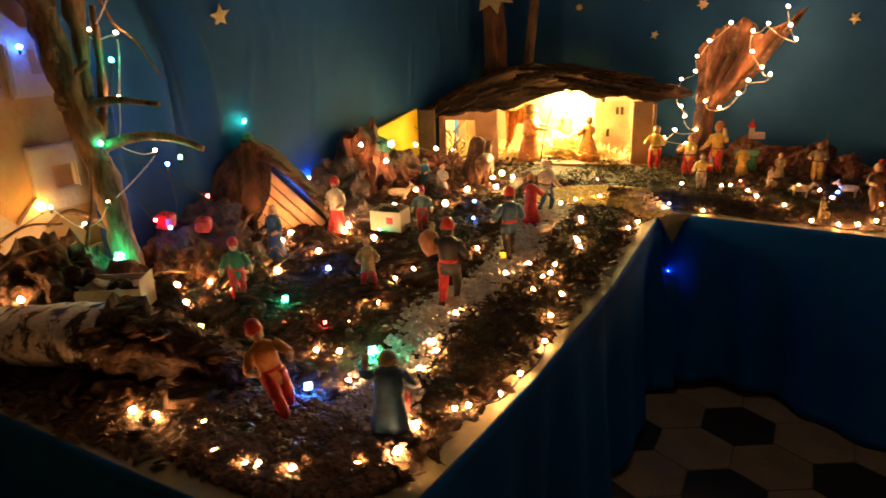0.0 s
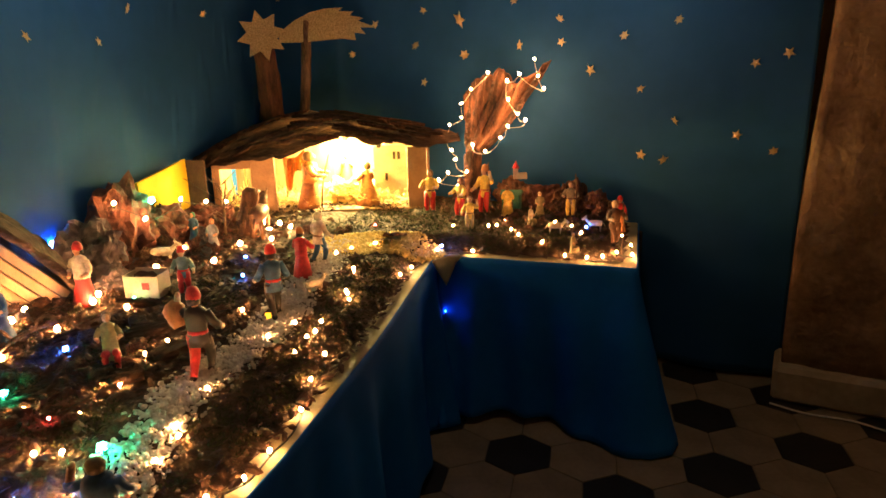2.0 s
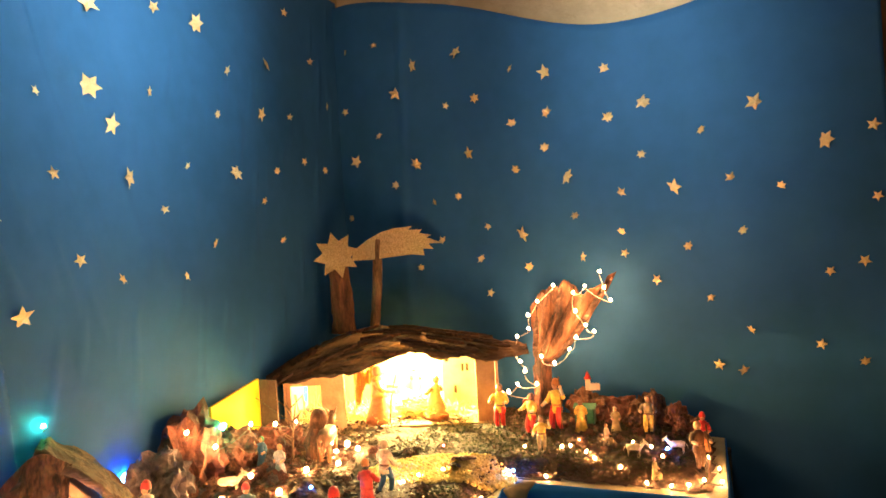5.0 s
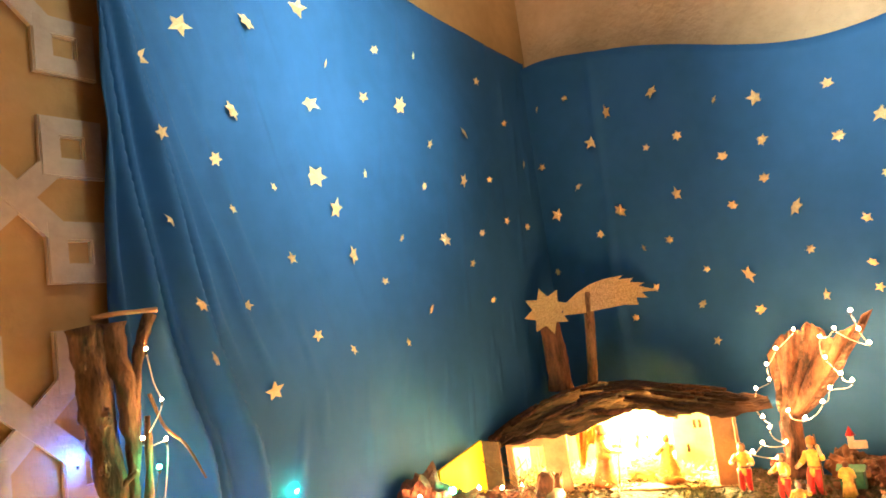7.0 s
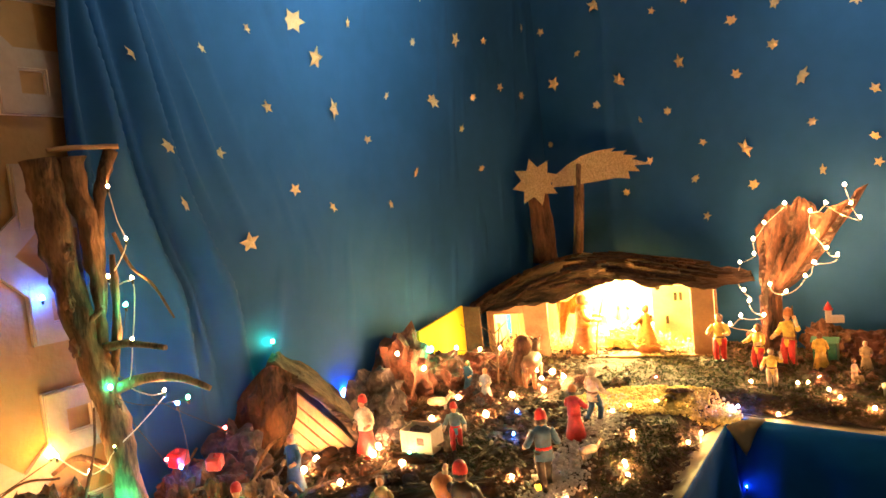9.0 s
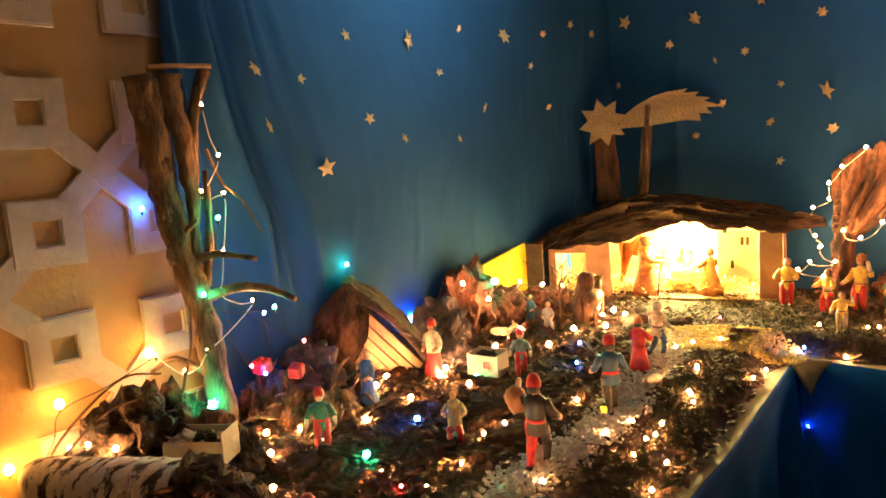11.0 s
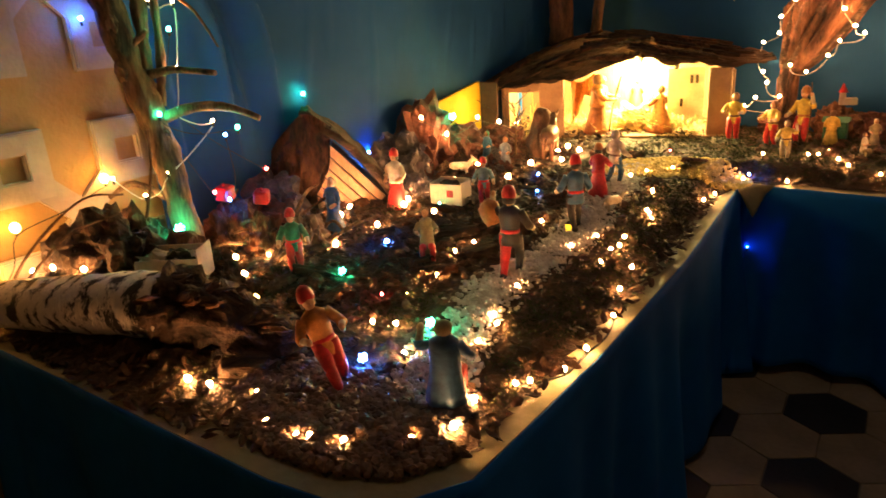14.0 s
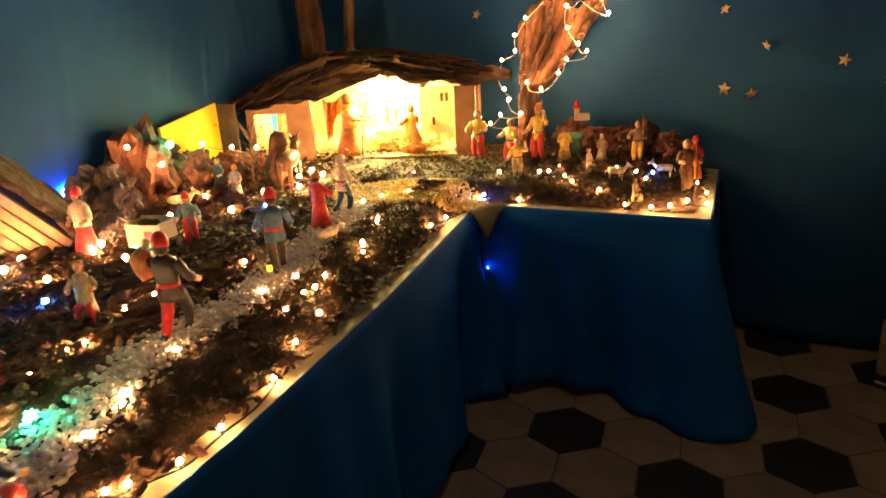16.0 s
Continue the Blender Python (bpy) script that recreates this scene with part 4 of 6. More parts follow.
for k, (x, y, z, s, c) in enumerate(((-1.72, 1.30, 0.95, 0.05, "red"), (-1.62, 1.37, 0.94, 0.045, "red"), (-1.60, 0.90, 0.86, 0.05, "blue"))):
    bm = bmesh.new()
    box(bm, -s / 2, -s / 2, 0, s / 2, s / 2, s * 0.9, 0.006)
    tube(bm, [(0, 0, s * 0.9), (0, 0, s * 1.1)], [s * 0.15, s * 0.05], 8)
    ob = obj("gift_box", bm, paint(c, (0.5, 0.02, 0.02)))
    ob.matrix_world = pose(x, y, z, 8, 5, 30 + 20 * k)
    tagged(ob, "tiny " + c + " parcel among the bark", "parcel", "tiny parcels")
    rock(x, y, (0.06, 0.06, max(0.03, (z - 0.80) * 0.62)), 60 + k, BARK, "brown bark rock under a parcel")

# chalet under slabs of bark
chalet = tagged(empty("bark_chalet", pose(-1.83, 1.755, 0.785, 0, 0, 58.5) @ Matrix.Diagonal((1.08, 1.0, 1.15, 1))), "wooden chalet under two big rough bark slabs", "chalet")
bm = bmesh.new()
prof = [(-0.16, 0.0), (0.19, 0.0), (0.19, 0.03), (-0.05, 0.28), (-0.16, 0.14)]
a = [bm.verts.new((x, 0.0, z)) for x, z in prof]
b = [bm.verts.new((x, 0.16, z)) for x, z in prof]
bm.faces.new(a)
bm.faces.new(b[::-1])
for k in range(5):
    bm.faces.new((a[k], b[k], b[(k + 1) % 5], a[(k + 1) % 5]))
bmesh.ops.recalc_face_normals(bm, faces=bm.faces)
part("body", bm, DARKWOOD, chalet)
slope_, top_ = Vector((0.235, 0, -0.25)).normalized(), Vector((-0.05, 0, 0.285))
across_ = Vector((slope_.z, 0, -slope_.x))
for k in range(7):
    a0, a1 = 0.004 + k * 0.031, 0.004 + k * 0.031 + 0.026
    quad = []
    for a_ in (a0, a1):
        # clip each plank at the slab's edge and at the ground
        q0 = top_ + across_ * a_
        s0 = max(0.0, (-0.055 - q0.x) / slope_.x)
        s1 = min(0.335, (0.012 - q0.z) / slope_.z)
        quad.append((q0 + slope_ * s0, q0 + slope_ * max(s1, s0 + 0.004)))
    bm = bmesh.new()
    jut = -0.012 - 0.003 * (k % 3)
    lo_ = [bm.verts.new((v.x, -0.001, v.z)) for v in (quad[0][0], quad[0][1], quad[1][1], quad[1][0])]
    hi_ = [bm.verts.new((v.x, jut, v.z)) for v in (quad[0][0], quad[0][1], quad[1][1], quad[1][0])]
    bm.faces.new(hi_)
    for q in range(4):
        bm.faces.new((lo_[q], lo_[(q + 1) % 4], hi_[(q + 1) % 4], hi_[q]))
    bmesh.ops.recalc_face_normals(bm, faces=bm.faces)
    part("plank", bm, WOOD, chalet)
# leaning oval slab
bm = bmesh.new()
g = {}
for i in range(25):
    for j in range(25):
        a_, b_ = i / 12 - 1, j / 12 - 1
        rr = max(abs(a_), abs(b_))
        ln = math.hypot(a_, b_) or 1
        k_ = rr / ln
        x, z = a_ * k_ * (0.105 + 0.02 * noise.noise(Vector((a_, b_, 3)))), b_ * k_ * (0.16 + 0.02 * noise.noise(Vector((a_, b_, 8))))
        g[i, j] = bm.verts.new((-0.105 + x + 0.05 * b_, -0.075 + 0.05 * (x / 0.1) ** 2 + 0.022 * noise.noise(Vector((x * 25, z * 18, 1))) + 0.010 * noise.noise(Vector((x * 70, z * 50, 1))), 0.165 + z))
for i in range(24):
    for j in range(24):
        bm.faces.new((g[i, j], g[i + 1, j], g[i + 1, j + 1], g[i, j + 1]))
bmesh.ops.solidify(bm, geom=bm.faces[:], thickness=0.025)
part("bark_slab", bm, BARK, chalet, "oval slab of rough brown bark", smooth=True)
for k, (p0, p1, w) in enumerate((((-0.07, 0.335), (0.23, 0.015), 0.13), ((-0.05, 0.335), (-0.23, 0.03), 0.12))):
    bm = bmesh.new()
    g = {}
    for i in range(14):
        for j in range(9):
            s, t = i / 13, j / 8
            x, z = p0[0] + (p1[0] - p0[0]) * s, p0[1] + (p1[1] - p0[1]) * s
            bulge = 0.03 * math.sin(math.pi * s) + 0.016 * noise.noise(Vector((i * 0.6, j * 0.7, k * 5)))
            front = -0.055 + 0.03 * noise.noise(Vector((i * 0.45, k * 3.0, 2)))
            g[i, j] = bm.verts.new((x + bulge * (0.7 if k == 0 else -0.7), front + t * (w + 0.12), z + bulge * 0.7))
    for i in range(13):
        for j in range(8):
            bm.faces.new((g[i, j], g[i + 1, j], g[i + 1, j + 1], g[i, j + 1]))
    bmesh.ops.recalc_face_normals(bm, faces=bm.faces)
    bmesh.ops.solidify(bm, geom=bm.faces[:], thickness=0.022)
    part("bark_roof", bm, CORK, chalet, "rough dark bark slab", smooth=True)

# panel beside the stable; its yellow paints lamplight spilled on the cloth
yh = tagged(empty("yellow_panel", Matrix.Translation(on_left(2.33, 0.80, 0.11)) @ pose(0, 0, 0, 0, 0, 103.3)), "yellow panel coloured like lamplit cloth, with a dark side", "house")
bm = bmesh.new()
vs = [bm.verts.new(v) for v in ((-0.36, -0.002, 0), (0.0, -0.002, 0), (0.0, -0.002, 0.335), (-0.36, -0.002, 0.28), (-0.36, 0.012, 0), (0.0, 0.012, 0), (0.0, 0.012, 0.335), (-0.36, 0.012, 0.28))]
for q in ((0, 1, 2, 3), (5, 4, 7, 6), (1, 5, 6, 2), (0, 3, 7, 4), (3, 2, 6, 7)):
    bm.faces.new([vs[k] for k in q])
part("wall", bm, YELLOW, yh, "panel with the lamplight's yellow in its colour")
bm = bmesh.new()
box(bm, 0.002, -0.10, 0, 0.014, 0.012, 0.33, 0.003)
part("side_wall", bm, DARKWOOD, yh)

# ---- stable ----
STABLE = Matrix.Translation((-2.174, 3.06, 0.82)) @ pose(0, 0, 0, 0, 0, 29.08)
stable = tagged(empty("stable", STABLE), "lit wooden stable with a bark roof and straw", "stable")


def sbox(name, mat, x0, y0, z0, x1, y1, z1, bevel=0.003, label=""):
    bm = bmesh.new()
    box(bm, x0, y0, z0, x1, y1, z1, bevel)
    return part(name, bm, mat, stable, label)


sbox("floor_board", PANEL, -0.02, -0.02, -0.02, 1.10, 0.38, 0.012)
sbox("side_wall", WOOD, -0.014, -0.004, 0.0, -0.001, 0.36, 0.29)
sbox("side_wall", PANEL, 1.085, 0.012, 0.0, 1.10, 0.37, 0.31)
sbox("post", PANEL, 0.0, -0.01, 0.0, 0.028, 0.015, 0.26)
sbox("front_panel", PANEL, 0.185, -0.012, 0.0, 0.308, 0.006, 0.30, 0.003, "plain brown board between the openings")
sbox("front_panel", PANEL, 0.985, -0.012, 0.0, 1.085, 0.010, 0.325)
sbox("lintel", PANEL, 0.0, -0.012, 0.235, 0.186, 0.008, 0.29)
for x, h in ((0.84, 0.35), (0.67, 0.39)):
    sbox("beam", DARKWOOD, x - 0.01, 0.005, h - 0.03, x + 0.01, 0.35, h)
for k in range(9):
    bm = bmesh.new()
    x_, t_ = 0.03 + 0.017 * k, random.Random(k + 70)
    tube(bm, [(x_, 0.05 + 0.01 * k, 0.012), (x_ + t_.uniform(-0.06, 0.06), 0.07 + 0.012 * k, t_.uniform(0.10, 0.22))], [0.004, 0.003], 5)
    part("stick", bm, STRAW, stable)
# carved window board
bm = bmesh.new()
box(bm, 0.80, 0.20, 0.02, 0.975, 0.208, 0.31)
part("screen", bm, CARD, stable, "pale board at the stable's right end")
for x, z in ((0.905, 0.235), (0.93, 0.235), (0.86, 0.12)):
    sbox("slot", DARKWOOD, x, 0.196, z, x + 0.014, 0.199, z + 0.04, 0.0)
rnd = random.Random(21)
EAVE = [(-0.14, 0.245), (0.05, 0.262), (0.20, 0.285), (0.35, 0.295), (0.50, 0.345), (0.66, 0.395), (0.80, 0.36), (0.95, 0.345), (1.10, 0.33), (1.26, 0.345)]
RIDGE = [(-0.12, 0.27), (0.05, 0.36), (0.20, 0.43), (0.35, 0.475), (0.50, 0.50), (0.66, 0.49), (0.80, 0.455), (0.95, 0.43), (1.10, 0.40), (1.24, 0.37)]


def along(tab, x):
    for (x0, z0), (x1, z1) in zip(tab, tab[1:]):
        if x <= x1:
            return z0 + (z1 - z0) * (x - x0) / (x1 - x0)
    return tab[-1][1]


bm = bmesh.new()
prof = [(x, along(RIDGE, x) - 0.075) for x in (0.0, 0.2, 0.35, 0.5, 0.66, 0.8, 0.95, 1.09)]
fa = [bm.verts.new((0.0, 0.36, 0.0))] + [bm.verts.new((x, 0.36, z)) for x, z in prof] + [bm.verts.new((1.09, 0.36, 0.0))]
bm.faces.new(fa[::-1])
bmesh.ops.solidify(bm, geom=bm.faces[:], thickness=0.014)
part("back_wall", bm, WOOD, stable)
bm = bmesh.new()
g = {}
for i in range(113):
    for j in range(25):
        x, s = -0.14 + 1.40 * i / 112, j / 24
        zf, zr = along(EAVE, x), along(RIDGE, x)
        if s < 0.6:
            t = s / 0.6
            y, z = -0.075 + 0.24 * t, zf + (zr - zf) * (1 - (1 - t) ** 1.5)
        else:
            t = (s - 0.6) / 0.4
            y, z = 0.165 + 0.25 * t, zr - 0.08 * t
        z += 0.020 * noise.noise(Vector((x * 9, y * 30, 1))) + 0.014 * noise.noise(Vector((x * 20, y * 70, 6)))
        y += 0.02 * noise.noise(Vector((x * 8, 3, 3))) * (1 if j == 0 else 0.3)
        g[i, j] = bm.verts.new((x, y, z))
for i in range(112):
    for j in range(24):
        bm.faces.new((g[i, j], g[i + 1, j], g[i + 1, j + 1], g[i, j + 1]))
bmesh.ops.solidify(bm, geom=bm.faces[:], thickness=0.022)
part("roof", bm, CORK, stable, "thick slabs of dark bark", smooth=True)
for k in range(60):
    x = rnd.uniform(-0.12, 1.12)
    t = rnd.uniform(0.0, 0.9)
    y = -0.075 + 0.24 * t
    z = along(EAVE, x) + (along(RIDGE, x) - along(EAVE, x)) * (1 - (1 - t) ** 1.5)
    l, w = rnd.uniform(0.08, 0.22), rnd.uniform(0.02, 0.045)
    slope = (along(RIDGE, x + 0.1) - along(RIDGE, x - 0.1)) / 0.2
    bm = bmesh.new()
    q = {}
    for i in range(8):
        for j in range(4):
            a, b = i / 7 - 0.5, j / 3 - 0.5
            q[i, j] = bm.verts.new((a * l, b * w * (1.2 - 1.2 * abs(a) + 0.5 * noise.noise(Vector((i, j, k)))), 0.012 * (1 - 4 * b * b) + 0.006 * noise.noise(Vector((i * 0.7, j, k + 9)))))
    for i in range(7):
        for j in range(3):
            bm.faces.new((q[i, j], q[i + 1, j], q[i + 1, j + 1], q[i, j + 1]))
    bmesh.ops.solidify(bm, geom=bm.faces[:], thickness=0.01)
    ob = part("bark_slab", bm, CORK if k % 4 else BARK, stable)
    ob.matrix_local = pose(x, y, z + 0.016, 28, -math.degrees(math.atan(slope)), rnd.uniform(-9, 9))

# straw
vs, fs = [], []
for k in range(1100):
    x, y = rnd.uniform(0.05, 0.97), rnd.uniform(0.02, 0.33)
    l, a, e = rnd.uniform(0.03, 0.10), rnd.uniform(0, 6.28), rnd.uniform(-0.2, 0.9)
    z = 0.014 + rnd.uniform(0, 0.035) + 0.05 * math.exp(-((x - 0.66) / 0.14) ** 2)
    d = Vector((math.cos(a) * math.cos(e), math.sin(a) * math.cos(e), math.sin(e))) * l
    s = Vector((-math.sin(a), math.cos(a), 0)) * 0.0016
    n0 = len(vs)
    p = Vector((x, min(y, 0.30), z))
    for q in (p - s, p + s, p + d + s, p + d - s):
        vs.append(tuple(STABLE @ q))
    for q in (p, p + d):
        vs.append(tuple(STABLE @ (q + Vector((0, 0, 0.0025)))))
    fs += [(n0, n0 + 1, n0 + 2, n0 + 3), (n0, n0 + 3, n0 + 5, n0 + 4), (n0 + 1, n0 + 4, n0 + 5, n0 + 2)]
me = bpy.data.meshes.new("straw")
me.from_pydata(vs, [], fs)
me.materials.append(STRAW)
tagged(new("straw", me), "loose yellow straw on the stable floor", "straw", kind="stuff")
# hay heap and cloth swag inside
bm = bmesh.new()
lump(bm, (0.66, 0.22, 0.02), (0.17, 0.09, 0.10), 3, 0.5, 3.0, 4)
hay = obj("hay", bm, STRAW)
hay.matrix_world = STABLE
tagged(hay, "heap of yellow hay at the back of the stable", "hay")
bm = bmesh.new()
g = {}
for i in range(15):
    for j in range(9):
        a, b = i / 14, j / 8
        x = 0.32 + 0.12 * a
        top_ = 0.275 + 0.035 * a
        z = top_ - b * (0.07 + 0.16 * (1 - a) ** 2 + 0.03 * math.sin(a * 9)) - 0.03 * math.sin(math.pi * a)
        g[i, j] = bm.verts.new((x, 0.16 + 0.014 * math.sin(a * 22 + b * 3) + 0.02 * b, z))
for i in range(14):
    for j in range(8):
        bm.faces.new((g[i, j], g[i + 1, j], g[i + 1, j + 1], g[i, j + 1]))
bmesh.ops.solidify(bm, geom=bm.faces[:], thickness=0.003)
sw = obj("cloth_swag", bm, paint("orange", (0.62, 0.24, 0.04)), smooth=True)
sw.matrix_world = STABLE
tagged(sw, "orange cloth swag hung inside the stable", "cloth")
# manger
manger = tagged(empty("manger", STABLE @ pose(0.65, 0.17, 0.012)), "small wooden manger full of straw", "manger")
bm = bmesh.new()
for s in (-1, 1):
    vs4 = [bm.verts.new(v) for v in ((-0.06, s * 0.02, 0.04), (0.06, s * 0.02, 0.04), (0.07, s * 0.05, 0.10), (-0.07, s * 0.05, 0.10))]
    bm.faces.new(vs4)
bmesh.ops.solidify(bm, geom=bm.faces[:], thickness=0.006)
part("trough", bm, WOOD, manger)
for sx in (-1, 1):
    for sy in (-1, 1):
        bm = bmesh.new()
        tube(bm, [(sx * 0.05, sy * 0.045, 0.0), (sx * 0.05, -sy * 0.02, 0.07)], [0.006, 0.006], 6)
        part("leg", bm, WOOD, manger)

lamp("stable_lamp_and_fill", "POINT", STABLE @ Matrix.Translation((0.66, 0.22, 0.32)), 215.0, (1.0, 0.74, 0.26), 0.02)
lamp("stable_lamp_and_fill", "POINT", STABLE @ Matrix.Translation((0.12, 0.20, 0.20)), 10.0, (1.0, 0.60, 0.16), 0.02)
# added fill that brightens the yellow panel; no lamp of its own is known
lamp("yellow_panel_fill", "POINT", Matrix.Translation(on_left(2.18, 0.88, 0.20)), 0.9, (1.0, 0.85, 0.3), 0.02)
# extra fill under the eave, added to brighten the yard outside
lamp("stable_lamp_and_fill", "POINT", STABLE @ Matrix.Translation((0.66, -0.03, 0.335)), 24.0, (1.0, 0.68, 0.12), 0.015)
bulb_bm = bmesh.new()
bmesh.ops.create_uvsphere(bulb_bm, u_segments=10, v_segments=8, radius=0.012)
sl = obj("stable_bulb", bulb_bm, AMBER, smooth=True)
sl.matrix_world = STABLE @ Matrix.Translation((0.68, 0.16, 0.335))
tagged(sl, "glowing bulb hanging under the stable roof", "bulb")

# ---- comet on its posts behind the stable roof ----
comet = tagged(empty("comet", Matrix.Translation((-2.185, 3.58, 1.73)) @ pose(0, 0, 0, 0, 0, 36) @ Matrix.Diagonal((1.12, 1.0, 1.12, 1))), "glittering gold cardboard comet on wooden posts", "comet")
bm = bmesh.new()
ring = []
for k in range(16):
    r = 0.122 if k % 2 == 0 else 0.074
    a_ = math.pi * k / 8 + 0.2
    ring.append(bm.verts.new((r * math.cos(a_) - 0.03, -0.03, r * math.sin(a_) - 0.01)))
bm.faces.new(ring)
bmesh.ops.solidify(bm, geom=bm.faces[:], thickness=0.008)
part("star", bm, GLITTER, comet, "eight-pointed glitter star")
bm = bmesh.new()
outline = [(0.04, -0.045), (0.06, 0.01), (0.13, 0.06), (0.20, 0.095), (0.27, 0.112), (0.37, 0.118), (0.345, 0.100), (0.42, 0.098), (0.40, 0.080), (0.47, 0.066), (0.44, 0.055), (0.53, 0.02), (0.45, 0.022), (0.475, -0.010), (0.42, -0.002), (0.425, -0.040), (0.36, -0.030), (0.25, -0.038), (0.15, -0.045)]
bm.faces.new([bm.verts.new((x, 0.014, z)) for x, z in outline])
bmesh.ops.solidify(bm, geom=bm.faces[:], thickness=0.008)
part("tail", bm, GLITTER, comet, "glitter comet tail cut into points")
bm = bmesh.new()
pts = smooth_line([(-0.02, 0.05, -0.42), (-0.025, 0.045, -0.2), (-0.035, 0.04, 0.0)], 6)
tube(bm, pts, [0.062 - 0.001 * i for i in range(len(pts))], 18, 0, 0.16, 5)
part("trunk", bm, BARK, comet, "thick round bark post")
bm = bmesh.new()
pts = smooth_line([(0.14, 0.04, -0.42), (0.165, 0.038, -0.2), (0.185, 0.035, 0.06)], 6)
tube(bm, pts, [0.026] * len(pts), 10, 0, 0.15, 6)
part("post", bm, DRIFT, comet, "thin pale branch post")

# ---- bark slab tree hung with lights ----
tree = tagged(empty("bark_tree"), "upright bark slab shaped like a tree, hung with lights", "bark slab")
# a short stem that widens into a furrowed fan with a ragged top, leaning over to one side
TOPS = smooth_line([(-1.120, 1.38, 0), (-1.06, 1.45, 0), (-0.996, 1.475, 0), (-0.95, 1.49, 0), (-0.90, 1.505, 0), (-0.835, 1.45, 0), (-0.745, 1.485, 0), (-0.650, 1.555, 0)], 6)
bm = bmesh.new()
g = {}
NC, NR = len(TOPS), 34
for i in range(NC):
    b = i / (NC - 1)
    tip = TOPS[i] + Vector((0, 0.030 * noise.noise(Vector((i * 0.55, 3.3, 0))) + 0.016 * noise.noise(Vector((i * 1.9, 1.3, 0))), 0))
    knee = Vector((-1.105 + 0.075 * b, 1.08 + 0.02 * b))
    for j in range(NR):
        t = j / (NR - 1)
        if t < 0.35:
            k_ = t / 0.35
            x, z = -1.120 + 0.012 * k_ + (0.075 + 0.012 * (1 - k_)) * b, 0.775 + (knee.y - 0.775) * k_
        else:
            k_ = (t - 0.35) / 0.65
            x = knee.x + (tip.x - knee.x) * (k_ if b < 0.5 else k_ ** (1 - 0.12 * b))
            z = knee.y + (tip.y - knee.y) * k_ ** (1 + 0.25 * b)
        furrow = 0.030 * noise.noise(Vector((b * 13, t * 2.2, 4))) + 0.012 * noise.noise(Vector((b * 31, t * 5, 9)))
        hollow = 0.030 * math.exp(-((b - 0.60) / 0.10) ** 2) * ease((t - 0.5) / 0.3)
        g[i, j] = bm.verts.new((x, 3.835 - (0.055 - 0.01 * t) * math.sin(math.pi * b) + furrow * ease((t - 0.2) / 0.3) + hollow, z))
for i in range(NC - 1):
    for j in range(NR - 1):
        bm.faces.new((g[i, j], g[i, j + 1], g[i + 1, j + 1], g[i + 1, j]))
bmesh.ops.recalc_face_normals(bm, faces=bm.faces)
g_line = [[g[i, j].co.copy() for j in range(NR)] for i in range(NC)]
ob = part("slab", bm, BARK, tree, smooth=True)
mod = ob.modifiers.new("thickness", "SOLIDIFY")
mod.thickness, mod.offset = 0.02, 0

for k, (b, t0, t1, r_) in enumerate(((0.12, 0.45, 0.98, 0.016), (0.32, 0.5, 1.0, 0.018), (0.5, 0.42, 0.95, 0.013), (0.76, 0.4, 0.97, 0.017), (0.93, 0.38, 1.0, 0.015), (0.5, 0.0, 0.5, 0.026))):
    i = int(b * (NC - 1))
    pts = [g_line[i][int(j)] + Vector((0, -0.006, 0)) for j in (t * (NR - 1) for t in (t0 + (t1 - t0) * q / 9 for q in range(10)))]
    bm = bmesh.new()
    tube(bm, pts, [r_ * (0.6 + 0.5 * math.sin(math.pi * (q + 1) / 11)) for q in range(10)], 10, 0, 0.7, k + 120)
    part("bark_strip", bm, BARK if k % 2 else CORK, tree)

# chapel
church = tagged(empty("chapel", pose(-0.815, 3.86, 0.955, 0, 0, 25)), "tiny pink chapel with a pointed tower on rocks", "chapel")
bm = bmesh.new()
box(bm, -0.02, -0.018, 0, 0.035, 0.018, 0.03, 0.002)
part("nave", bm, CARD, church)
bm = bmesh.new()
box(bm, -0.036, -0.013, 0, -0.012, 0.013, 0.055, 0.001)
part("tower", bm, CARD, church)
bm = bmesh.new()
lathe(bm, [(0.020, 0.055), (0.001, 0.095)], 4, 0, (-0.024, 0))
part("spire", bm, paint("red", (0.5, 0.02, 0.02)), church)


